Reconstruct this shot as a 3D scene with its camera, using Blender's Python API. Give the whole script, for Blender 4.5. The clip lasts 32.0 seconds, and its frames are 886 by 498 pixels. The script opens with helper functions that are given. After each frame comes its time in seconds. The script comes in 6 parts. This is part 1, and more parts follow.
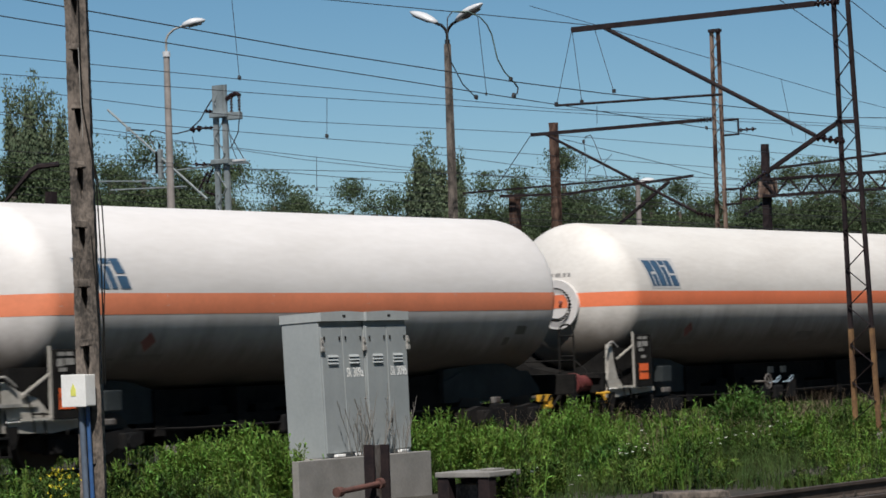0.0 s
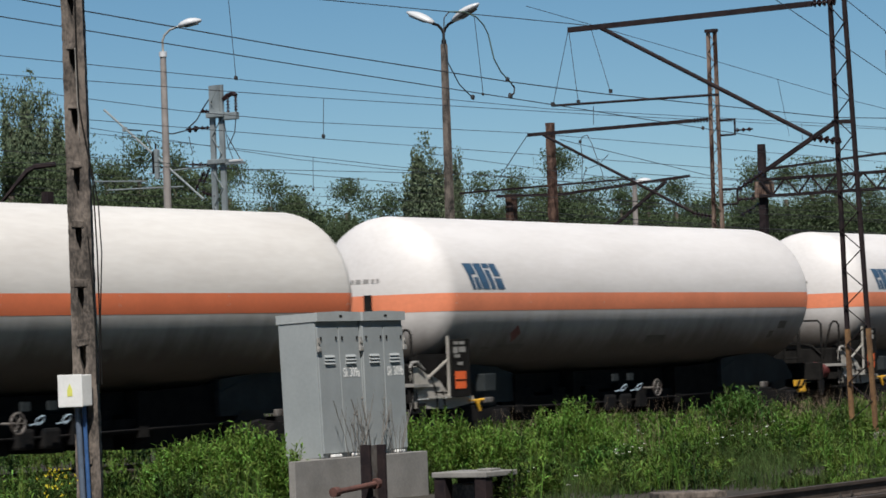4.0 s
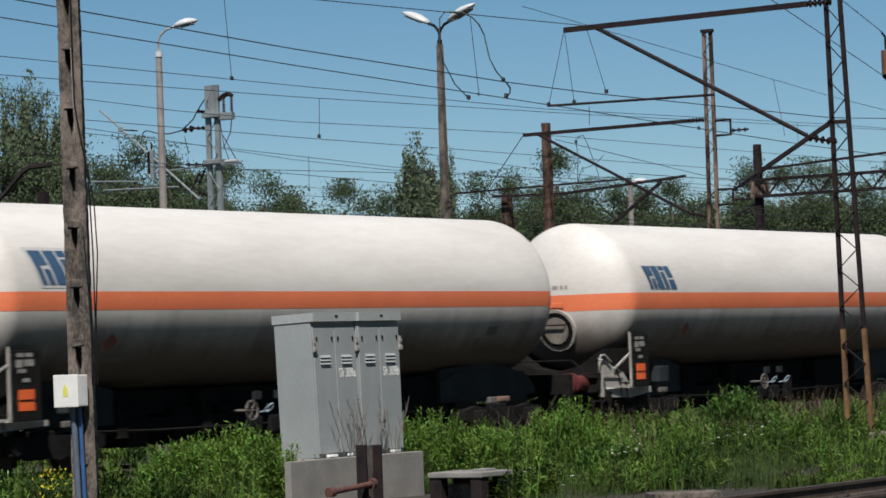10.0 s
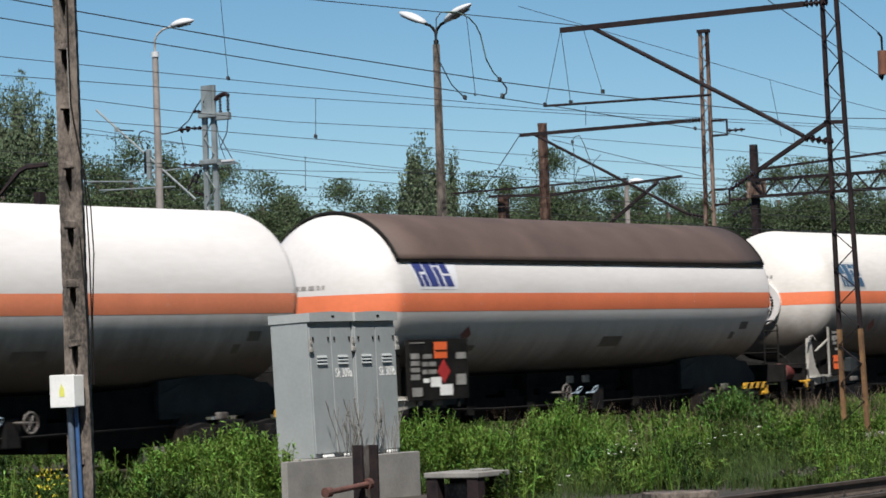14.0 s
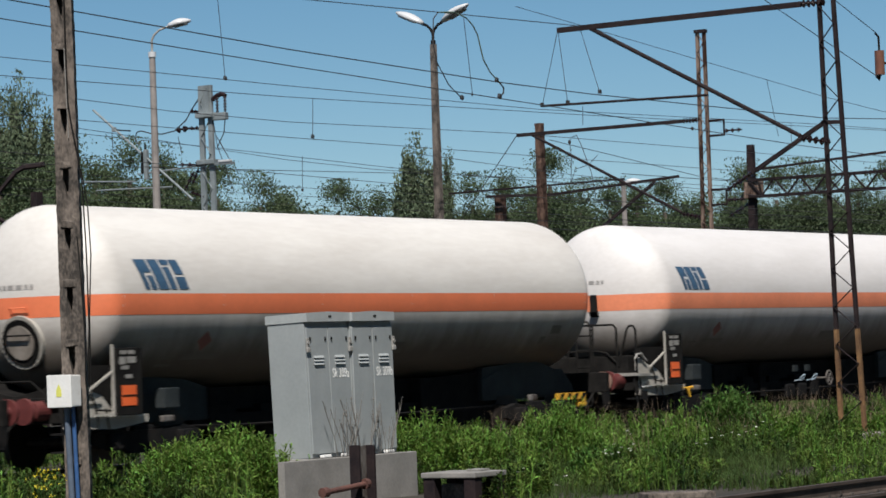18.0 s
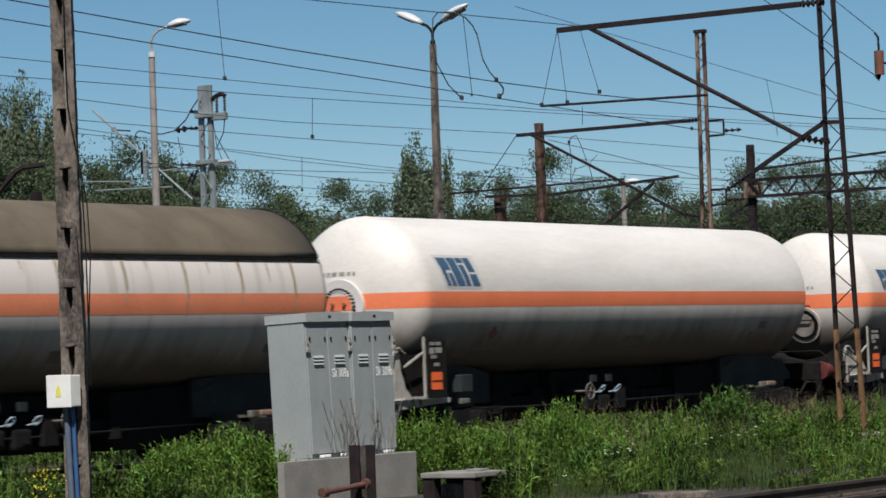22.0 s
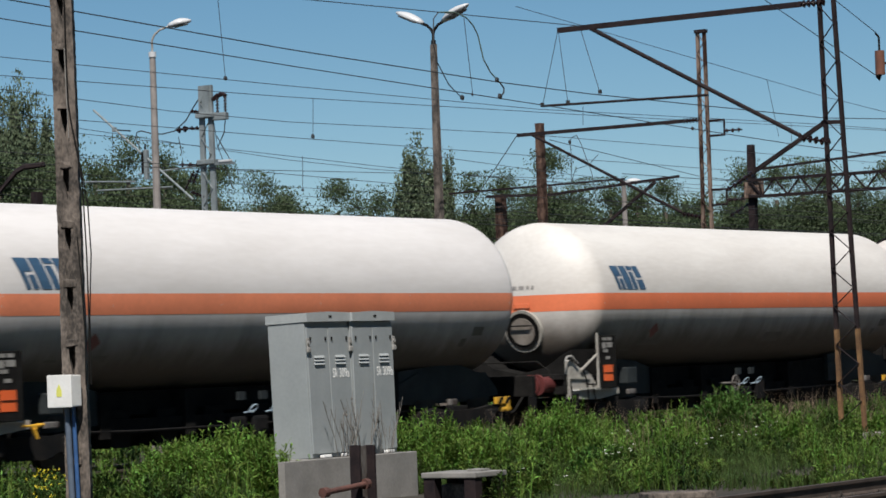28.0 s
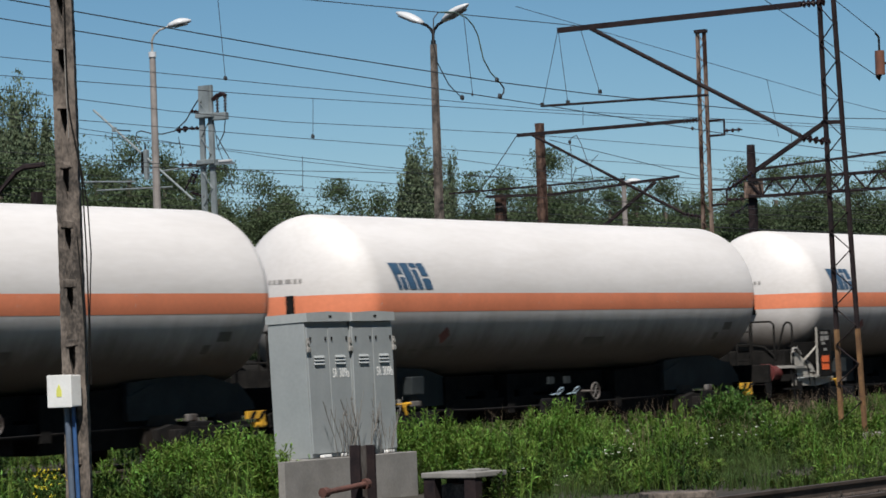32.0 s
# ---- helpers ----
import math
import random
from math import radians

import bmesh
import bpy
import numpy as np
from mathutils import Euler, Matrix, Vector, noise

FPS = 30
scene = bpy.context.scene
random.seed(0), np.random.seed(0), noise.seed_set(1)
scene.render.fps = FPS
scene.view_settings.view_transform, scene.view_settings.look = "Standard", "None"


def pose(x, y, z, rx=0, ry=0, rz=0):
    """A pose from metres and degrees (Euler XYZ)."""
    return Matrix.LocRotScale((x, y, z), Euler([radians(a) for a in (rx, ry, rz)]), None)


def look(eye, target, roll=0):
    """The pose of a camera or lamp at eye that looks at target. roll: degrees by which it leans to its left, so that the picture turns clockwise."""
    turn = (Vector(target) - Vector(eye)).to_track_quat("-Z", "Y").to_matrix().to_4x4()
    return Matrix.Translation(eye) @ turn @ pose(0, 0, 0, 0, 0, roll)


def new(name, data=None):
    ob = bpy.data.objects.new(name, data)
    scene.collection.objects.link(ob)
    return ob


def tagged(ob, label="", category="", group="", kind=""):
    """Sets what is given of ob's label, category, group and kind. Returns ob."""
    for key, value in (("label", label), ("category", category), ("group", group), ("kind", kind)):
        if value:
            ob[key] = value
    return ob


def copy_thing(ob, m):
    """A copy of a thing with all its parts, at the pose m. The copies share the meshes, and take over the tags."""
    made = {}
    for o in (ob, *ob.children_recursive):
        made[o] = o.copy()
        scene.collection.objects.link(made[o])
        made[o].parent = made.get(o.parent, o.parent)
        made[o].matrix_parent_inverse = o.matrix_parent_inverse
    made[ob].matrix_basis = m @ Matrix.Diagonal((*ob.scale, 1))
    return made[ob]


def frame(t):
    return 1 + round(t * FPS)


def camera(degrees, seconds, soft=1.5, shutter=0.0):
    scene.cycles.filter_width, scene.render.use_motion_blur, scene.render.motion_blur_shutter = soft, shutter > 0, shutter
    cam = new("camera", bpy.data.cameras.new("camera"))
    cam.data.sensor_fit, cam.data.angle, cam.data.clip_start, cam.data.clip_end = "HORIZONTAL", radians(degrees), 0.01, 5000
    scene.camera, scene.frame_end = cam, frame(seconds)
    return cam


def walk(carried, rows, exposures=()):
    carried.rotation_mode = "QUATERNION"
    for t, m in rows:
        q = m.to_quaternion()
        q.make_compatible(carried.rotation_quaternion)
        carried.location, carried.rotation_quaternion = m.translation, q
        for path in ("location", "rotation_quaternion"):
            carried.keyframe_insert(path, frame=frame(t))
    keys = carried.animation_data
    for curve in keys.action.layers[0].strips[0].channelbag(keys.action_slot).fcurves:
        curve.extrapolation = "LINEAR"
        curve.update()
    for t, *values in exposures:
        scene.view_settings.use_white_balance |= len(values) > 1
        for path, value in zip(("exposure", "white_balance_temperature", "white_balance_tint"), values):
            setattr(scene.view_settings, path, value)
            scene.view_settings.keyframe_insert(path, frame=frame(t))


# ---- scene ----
EYE = (0.0, -31.0, 1.62)


def view(turn):
    """The camera at its stand, turned that many degrees from the track's line."""
    a, p = radians(turn), radians(2.085)
    way = Vector((math.cos(a) * math.cos(p), math.sin(a) * math.cos(p), math.sin(p)))
    return look(EYE, Vector(EYE) + 50 * way, -2.0)


cam = camera(17.0, 32.0, soft=1.65, shutter=0.35)
PATH = [
    (0, view(33.137)),
    (1, view(33.137)),
    (1.5, view(33.115)),
    (2, view(33.093)),
    (2.5, view(33.085)),
    (3, view(33.082)),
    (3.5, view(33.080)),
    (5.5, view(33.016)),
    (6, view(33.000)),
    (6.5, view(32.992)),
    (7, view(32.997)),
    (8, view(33.003)),
    (9, view(33.000)),
    (10, view(32.989)),
    (11, view(32.992)),
    (11.5, view(32.987)),
    (12, view(32.981)),
    (12.5, view(32.968)),
    (13, view(32.960)),
    (13.5, view(32.933)),
    (14, view(32.920)),
    (14.5, view(32.896)),
    (16.5, view(32.863)),
    (20, view(32.863)),
    (20.5, view(32.856)),
    (23.5, view(32.855)),
    (24, view(32.863)),
    (25.5, view(32.857)),
    (27.5, view(32.866)),
    (29.5, view(32.869)),
    (31, view(32.871)),
    (32, view(32.867)),
]
walk(cam, PATH, exposures=[(0, 0.36), (6, 0.38), (10, 0.34), (12, 0.38), (13, 0.53), (14, 0.66), (15, 0.64), (17, 0.45), (18, 0.42), (22, 0.40), (24, 0.52), (25, 0.62), (28, 0.38), (32, 0.38)])

# ---- light ----
SUN_DIR = Vector((-0.48, -0.305, 0.82)).normalized()
SUN_EL = math.asin(SUN_DIR.z)
world = bpy.data.worlds.new("world")
scene.world = world
world.use_nodes = True
wn = world.node_tree
sky = wn.nodes.new("ShaderNodeTexSky")
sky.sky_type = "NISHITA"
sky.sun_disc = False
sky.sun_elevation = SUN_EL
sky.sun_rotation = math.atan2(SUN_DIR.x, SUN_DIR.y)
sky.altitude = 2500
sky.air_density = 1.0
sky.dust_density = 0.2
sky.ozone_density = 3.0
tone = wn.nodes.new("ShaderNodeHueSaturation")
tone.inputs["Saturation"].default_value = 1.16
tone.inputs["Hue"].default_value = 0.488
wn.links.new(sky.outputs[0], tone.inputs["Color"])
wn.links.new(tone.outputs[0], wn.nodes["Background"].inputs[0])
wn.nodes["Background"].inputs[1].default_value = 0.056
sun_data = bpy.data.lights.new("sun", "SUN")
sun_data.energy, sun_data.angle, sun_data.color = 5.0, radians(0.53), (1.0, 0.95, 0.89)
sun = new("sun", sun_data)
sun.matrix_world = look((0, 0, 60), Vector((0, 0, 60)) - SUN_DIR)


# ---- materials ----
def mat(name, col, rough=0.6, metal=0.0, col2=None, var=0.18, scale=3.0, fine=40.0, bump=0.15, stretch=(1, 1, 1), spread=(0.35, 0.65), rand=0.0, coat=0.0, trans=0.0, spec=0.5):
    """A paint, metal, stone or leaf: two scales of noise between two colours, with bump and uneven gloss."""
    m = bpy.data.materials.new(name)
    m.use_nodes = True
    n, l = m.node_tree.nodes, m.node_tree.links
    b = n["Principled BSDF"]
    tc = n.new("ShaderNodeTexCoord")
    mp = n.new("ShaderNodeMapping")
    mp.inputs["Scale"].default_value = stretch
    l.new(tc.outputs["Object"], mp.inputs[0])
    big = n.new("ShaderNodeTexNoise")
    big.inputs["Scale"].default_value, big.inputs["Detail"].default_value = scale, 6
    small = n.new("ShaderNodeTexNoise")
    small.inputs["Scale"].default_value, small.inputs["Detail"].default_value = fine, 4
    l.new(mp.outputs[0], big.inputs["Vector"])
    l.new(mp.outputs[0], small.inputs["Vector"])
    mixn = n.new("ShaderNodeMix")
    mixn.data_type = "FLOAT"
    mixn.inputs[0].default_value = 0.35
    l.new(big.outputs[0], mixn.inputs[2])
    l.new(small.outputs[0], mixn.inputs[3])
    ramp = n.new("ShaderNodeValToRGB")
    if col2 is None:
        col2 = tuple(min(1, c * (1 + var)) for c in col)
        col = tuple(c * (1 - var) for c in col)
    ramp.color_ramp.elements[0].position, ramp.color_ramp.elements[1].position = spread
    ramp.color_ramp.elements[0].color, ramp.color_ramp.elements[1].color = (*col, 1), (*col2, 1)
    l.new(mixn.outputs[0], ramp.inputs[0])
    out = ramp.outputs[0]
    if rand:
        info = n.new("ShaderNodeNewGeometry")
        hsv = n.new("ShaderNodeHueSaturation")
        mr = n.new("ShaderNodeMapRange")
        mr.inputs[3].default_value, mr.inputs[4].default_value = 1 - rand, 1 + rand
        l.new(info.outputs["Random Per Island"], mr.inputs[0])
        l.new(mr.outputs[0], hsv.inputs["Value"])
        mh = n.new("ShaderNodeMapRange")
        mh.inputs[3].default_value, mh.inputs[4].default_value = 0.5 - rand * 0.06, 0.5 + rand * 0.04
        l.new(info.outputs["Random Per Island"], mh.inputs[0])
        l.new(mh.outputs[0], hsv.inputs["Hue"])
        l.new(out, hsv.inputs["Color"])
        out = hsv.outputs[0]
    l.new(out, b.inputs["Base Color"])
    b.inputs["Metallic"].default_value = metal
    rr = n.new("ShaderNodeMapRange")
    rr.inputs[3].default_value, rr.inputs[4].default_value = max(0, rough - 0.1), min(1, rough + 0.1)
    l.new(small.outputs[0], rr.inputs[0])
    l.new(rr.outputs[0], b.inputs["Roughness"])
    b.inputs["Coat Weight"].default_value = coat
    b.inputs["Specular IOR Level"].default_value = spec
    if bump:
        bp = n.new("ShaderNodeBump")
        bp.inputs["Strength"].default_value, bp.inputs["Distance"].default_value = bump, 0.02
        l.new(mixn.outputs[0], bp.inputs["Height"])
        l.new(bp.outputs[0], b.inputs["Normal"])
    if trans:
        b.inputs["Specular IOR Level"].default_value = 0.2
        tr = n.new("ShaderNodeBsdfTranslucent")
        l.new(out, tr.inputs["Color"])
        ms = n.new("ShaderNodeMixShader")
        ms.inputs[0].default_value = trans
        l.new(b.outputs[0], ms.inputs[1])
        l.new(tr.outputs[0], ms.inputs[2])
        l.new(ms.outputs[0], n["Material Output"].inputs["Surface"])
    return m


def grime_and_shade(m, belly, line, spread, amount):
    """Brown brake dust, oil and painted shade on the lower half of a tank: an uneven tide line with runs."""
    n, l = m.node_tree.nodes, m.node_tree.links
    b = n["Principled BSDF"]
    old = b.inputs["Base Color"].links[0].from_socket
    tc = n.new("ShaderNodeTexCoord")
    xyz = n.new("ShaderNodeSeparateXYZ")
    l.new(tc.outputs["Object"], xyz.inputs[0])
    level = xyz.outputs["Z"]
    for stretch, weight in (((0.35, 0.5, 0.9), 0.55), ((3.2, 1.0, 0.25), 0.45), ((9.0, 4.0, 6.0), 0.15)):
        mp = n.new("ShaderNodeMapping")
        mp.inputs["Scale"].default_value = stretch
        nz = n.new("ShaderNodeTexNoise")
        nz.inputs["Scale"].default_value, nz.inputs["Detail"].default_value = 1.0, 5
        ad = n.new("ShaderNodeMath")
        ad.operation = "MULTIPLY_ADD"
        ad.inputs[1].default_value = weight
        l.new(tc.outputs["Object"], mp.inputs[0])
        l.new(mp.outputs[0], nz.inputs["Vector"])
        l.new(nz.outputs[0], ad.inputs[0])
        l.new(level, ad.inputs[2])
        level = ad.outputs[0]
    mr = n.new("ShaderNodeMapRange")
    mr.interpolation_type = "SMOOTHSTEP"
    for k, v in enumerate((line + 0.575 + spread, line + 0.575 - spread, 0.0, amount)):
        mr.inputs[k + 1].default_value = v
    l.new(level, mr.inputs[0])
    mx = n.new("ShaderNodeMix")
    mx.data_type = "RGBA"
    mx.inputs["B"].default_value = (*belly, 1)
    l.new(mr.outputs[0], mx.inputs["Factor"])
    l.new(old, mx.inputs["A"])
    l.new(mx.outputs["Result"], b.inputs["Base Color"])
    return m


# brown for the tank bellies: grime and painted shade in one colour
BELLY_TONE = (0.060, 0.046, 0.033)
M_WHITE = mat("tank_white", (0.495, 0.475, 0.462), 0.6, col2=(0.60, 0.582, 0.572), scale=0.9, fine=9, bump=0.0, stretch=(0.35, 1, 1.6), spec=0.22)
M_TANK = grime_and_shade(mat("tank_paint", (0.52, 0.50, 0.485), 0.5, col2=(0.60, 0.582, 0.572), scale=0.9, fine=9, bump=0.0, stretch=(0.35, 1, 1.6), spec=0.3), BELLY_TONE, 2.08, 0.50, 0.9)
M_TANK_PALE_BELLY = grime_and_shade(mat("tank_paint_pale_belly", (0.52, 0.50, 0.485), 0.45, col2=(0.60, 0.582, 0.572), scale=0.9, fine=9, bump=0.0, stretch=(0.35, 1, 1.6), spec=0.35), BELLY_TONE, 1.80, 0.45, 0.85)
M_TANK_OLD = grime_and_shade(mat("tank_paint_old", (0.50, 0.475, 0.445), 0.5, col2=(0.595, 0.575, 0.545), scale=0.9, fine=9, bump=0.0, stretch=(0.35, 1, 1.6), spec=0.3), BELLY_TONE, 2.16, 0.52, 0.92)
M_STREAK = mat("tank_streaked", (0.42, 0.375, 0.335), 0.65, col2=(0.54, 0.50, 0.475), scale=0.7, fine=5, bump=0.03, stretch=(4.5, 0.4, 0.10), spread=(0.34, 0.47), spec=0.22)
grime_and_shade(M_STREAK, BELLY_TONE, 1.95, 0.5, 0.88)
M_ORANGE = mat("stripe_orange", (0.68, 0.175, 0.076), 0.6, var=0.08, scale=1.5, fine=12, bump=0.02)
M_ORANGE_PALE = mat("stripe_pale", (0.68, 0.218, 0.112), 0.6, var=0.1, scale=1.5, fine=12, bump=0.02)
M_BLUE = mat("logo_blue", (0.035, 0.080, 0.140), 0.5, var=0.15, fine=30, bump=0.02)
M_PANELG = mat("panel_grey", (0.44, 0.43, 0.42), 0.6, var=0.05, bump=0.0)
M_PANELW = mat("panel_white", (0.60, 0.60, 0.62), 0.5, var=0.04, bump=0.0)
M_NAVY = mat("logo_navy", (0.027, 0.037, 0.15), 0.5, var=0.15, fine=30, bump=0.02)
M_DRIP = mat("rust_drip", (0.24, 0.175, 0.095), 0.7, col2=(0.40, 0.34, 0.26), scale=3, fine=20, bump=0.0)
M_DRIPD = mat("rust_drip_dark", (0.13, 0.095, 0.055), 0.7, col2=(0.26, 0.21, 0.14), scale=3, fine=20, bump=0.0)
M_MARK = mat("mark_grey", (0.10, 0.10, 0.11), 0.6, var=0.2, bump=0.0)
M_FAINT = mat("mark_faint", (0.13, 0.118, 0.105), 0.6, var=0.2, bump=0.0)
M_NUMBER = mat("number_grey", (0.24, 0.23, 0.22), 0.6, var=0.2, bump=0.0)
M_MARKW = mat("mark_white", (0.74, 0.74, 0.72), 0.6, var=0.15, bump=0.0)
M_ROOF_BROWN = mat("sunshield_brown", (0.055, 0.036, 0.030), 0.75, col2=(0.085, 0.056, 0.046), scale=1.2, fine=18, bump=0.1)
M_ROOF_OLIVE = mat("sunshield_olive", (0.072, 0.056, 0.037), 0.8, col2=(0.108, 0.088, 0.062), scale=1.3, fine=14, bump=0.15, stretch=(1.5, 1, 1))
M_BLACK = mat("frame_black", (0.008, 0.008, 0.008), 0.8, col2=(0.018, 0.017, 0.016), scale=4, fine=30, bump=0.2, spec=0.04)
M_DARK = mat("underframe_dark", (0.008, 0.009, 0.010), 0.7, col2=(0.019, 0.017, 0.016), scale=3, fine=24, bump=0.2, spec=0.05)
M_SADDLE = mat("saddle_grey", (0.016, 0.020, 0.022), 0.6, col2=(0.034, 0.040, 0.042), scale=2, fine=16, bump=0.1, spec=0.2)
M_CREAM = mat("bracket_cream", (0.27, 0.255, 0.225), 0.6, col2=(0.40, 0.38, 0.34), scale=3, fine=18, bump=0.1)
M_GREYW = mat("frame_grey", (0.15, 0.145, 0.135), 0.6, col2=(0.31, 0.30, 0.28), scale=3, fine=18, bump=0.1)
M_RUSTRED = mat("buffer_red", (0.065, 0.018, 0.018), 0.4, col2=(0.125, 0.034, 0.032), scale=4, fine=25, bump=0.15)
M_PINK = mat("buffer_bare", (0.26, 0.17, 0.135), 0.45, metal=0.3, var=0.2, scale=6, bump=0.1)
M_COVER = mat("cover_grey", (0.16, 0.14, 0.12), 0.6, col2=(0.27, 0.24, 0.21), scale=4, fine=20, bump=0.1)
M_STEEL = mat("wheel_steel", (0.030, 0.024, 0.020), 0.6, metal=0.4, var=0.3, scale=6, fine=30, bump=0.15)
M_YELLOW = mat("hazard_yellow", (0.60, 0.33, 0.03), 0.5, var=0.2, scale=5, bump=0.05)
M_PLACARD = mat("placard_orange", (0.70, 0.12, 0.03), 0.5, var=0.1, bump=0.0)
M_RED = mat("placard_red", (0.34, 0.022, 0.022), 0.5, var=0.1, bump=0.0)
M_REDOLD = mat("faded_red", (0.24, 0.09, 0.075), 0.6, var=0.15, bump=0.0)
M_SKYBLUE = mat("valve_ring", (0.36, 0.46, 0.55), 0.5, var=0.1, bump=0.0)
M_SKYPIPE = mat("pipe_blue", (0.032, 0.085, 0.21), 0.45, var=0.2, scale=8, bump=0.02)
M_PIPEGREY = mat("pipe_grey", (0.085, 0.11, 0.15), 0.5, var=0.2, scale=8, bump=0.02)
M_RUST = mat("rust_steel", (0.010, 0.008, 0.010), 0.8, col2=(0.027, 0.0185, 0.0185), scale=5, fine=40, bump=0.35, spec=0.15)
M_RODRUST = mat("rod_rust", (0.055, 0.024, 0.019), 0.8, col2=(0.12, 0.050, 0.038), scale=5, fine=30, bump=0.3)
M_STUB = mat("worn_steel", (0.050, 0.036, 0.030), 0.6, col2=(0.15, 0.14, 0.13), metal=0.2, scale=4, fine=30, bump=0.2, spread=(0.40, 0.58), stretch=(1, 1, 0.4))
M_RUSTPALE = mat("rust_pale", (0.030, 0.015, 0.011), 0.85, col2=(0.20, 0.145, 0.115), scale=5, fine=22, bump=0.4, stretch=(1, 1, 0.22), spread=(0.42, 0.60), spec=0.15)
M_CRUMBLE = mat("crumbling_post", (0.022, 0.012, 0.010), 0.9, col2=(0.115, 0.072, 0.054), scale=5, fine=24, bump=0.6, stretch=(1, 1, 0.3), spread=(0.40, 0.60), spec=0.15)
M_DRUM = mat("insulator_drum", (0.13, 0.055, 0.035), 0.45, var=0.2, scale=6, bump=0.1)
M_TAN = mat("mast_tan_paint", (0.065, 0.030, 0.014), 0.8, col2=(0.19, 0.105, 0.042), scale=4, fine=30, bump=0.2)
M_GALV = mat("galvanised", (0.17, 0.195, 0.20), 0.5, col2=(0.28, 0.31, 0.315), metal=0.35, scale=4, fine=30, bump=0.1)
M_CONC = mat("concrete_old", (0.030, 0.025, 0.021), 0.9, col2=(0.150, 0.124, 0.104), scale=6, fine=38, bump=0.8, spread=(0.41, 0.60), stretch=(1, 1, 0.55))
M_CONCL = mat("concrete_light", (0.165, 0.148, 0.138), 0.85, col2=(0.26, 0.236, 0.220), scale=5, fine=45, bump=0.3)
M_BASE = mat("cabinet_base", (0.155, 0.15, 0.14), 0.85, col2=(0.24, 0.23, 0.215), scale=2.5, fine=35, bump=0.25)
M_CAB = mat("cabinet_grey", (0.225, 0.246, 0.25), 0.5, col2=(0.275, 0.296, 0.30), scale=2.2, fine=20, bump=0.03)
M_CABLID = mat("cabinet_lid", (0.27, 0.29, 0.29), 0.5, col2=(0.33, 0.35, 0.35), scale=2.2, fine=20, bump=0.05)
M_WIRE = mat("wire", (0.03, 0.03, 0.032), 0.6, metal=0.2, bump=0.0)
M_WIREG = mat("wire_green", (0.10, 0.15, 0.12), 0.6, bump=0.0)
M_LAMPW = mat("lamp_white", (0.47, 0.48, 0.49), 0.35, var=0.05, bump=0.0)
M_LAMPG = mat("lamp_glass", (0.10, 0.10, 0.10), 0.25, var=0.2, bump=0.0)
M_PLASTIC = mat("box_plastic", (0.60, 0.60, 0.58), 0.4, col2=(0.72, 0.72, 0.70), bump=0.02)
M_SIGNY = mat("sign_yellow", (0.55, 0.55, 0.12), 0.5, bump=0.0)
M_INS = mat("insulator_brown", (0.020, 0.011, 0.012), 0.25, var=0.2, bump=0.0)
M_SOIL = mat("soil", (0.015, 0.013, 0.009), 0.95, col2=(0.040, 0.033, 0.024), scale=1.5, fine=25, bump=0.6)
M_BALLAST = mat("ballast", (0.016, 0.014, 0.012), 0.95, col2=(0.058, 0.050, 0.043), scale=3, fine=14, bump=1.0, rand=0.35)
M_RAIL = mat("rail_steel", (0.035, 0.027, 0.023), 0.65, metal=0.3, col2=(0.088, 0.068, 0.056), scale=3, fine=30, bump=0.1)
M_SLEEPER = mat("sleeper_wood", (0.07, 0.055, 0.04), 0.9, col2=(0.17, 0.13, 0.10), scale=3, fine=30, bump=0.4, stretch=(3, 0.5, 1))
M_GRASS = mat("grass", (0.026, 0.050, 0.013), 0.8, col2=(0.070, 0.108, 0.030), scale=0.6, fine=5, bump=0.0, rand=0.55, trans=0.3)
M_BUSH = mat("bush_leaf", (0.052, 0.115, 0.016), 0.6, col2=(0.130, 0.212, 0.038), scale=0.8, fine=5, bump=0.0, rand=0.6, trans=0.25)
M_BUSHD = mat("dark_bush_leaf", (0.030, 0.075, 0.014), 0.6, col2=(0.085, 0.155, 0.030), scale=0.8, fine=5, bump=0.0, rand=0.65, trans=0.2)
M_WEED = mat("weed_leaf", (0.014, 0.035, 0.007), 0.7, col2=(0.098, 0.155, 0.028), scale=0.7, fine=3.5, bump=0.0, rand=0.65, trans=0.22, spread=(0.40, 0.60))
M_SCREEN = mat("screen_leaf", (0.014, 0.020, 0.010), 0.8, col2=(0.032, 0.042, 0.020), scale=0.4, fine=3, bump=0.0, rand=0.3)
M_DRYGREY = mat("dead_stalk", (0.075, 0.07, 0.063), 0.85, col2=(0.17, 0.16, 0.145), bump=0.0)
M_DRY = mat("dry_grass", (0.13, 0.098, 0.066), 0.8, col2=(0.27, 0.21, 0.145), bump=0.0, rand=0.3, trans=0.2)
M_LEAF = mat("tree_leaf", (0.038, 0.060, 0.029), 0.7, col2=(0.084, 0.115, 0.057), scale=0.4, fine=3, bump=0.0, rand=0.38, trans=0.22)
M_POPLAR = mat("poplar_leaf", (0.058, 0.084, 0.047), 0.6, col2=(0.125, 0.160, 0.095), scale=0.4, fine=3, bump=0.0, rand=0.38, trans=0.22)
M_BARK = mat("bark", (0.06, 0.05, 0.04), 0.9, col2=(0.15, 0.125, 0.10), scale=4, fine=30, bump=0.5)
M_PETALW = mat("petal_white", (0.75, 0.75, 0.70), 0.6, bump=0.0, trans=0.2)
M_PETALY = mat("petal_yellow", (0.50, 0.42, 0.03), 0.6, bump=0.0, trans=0.2)


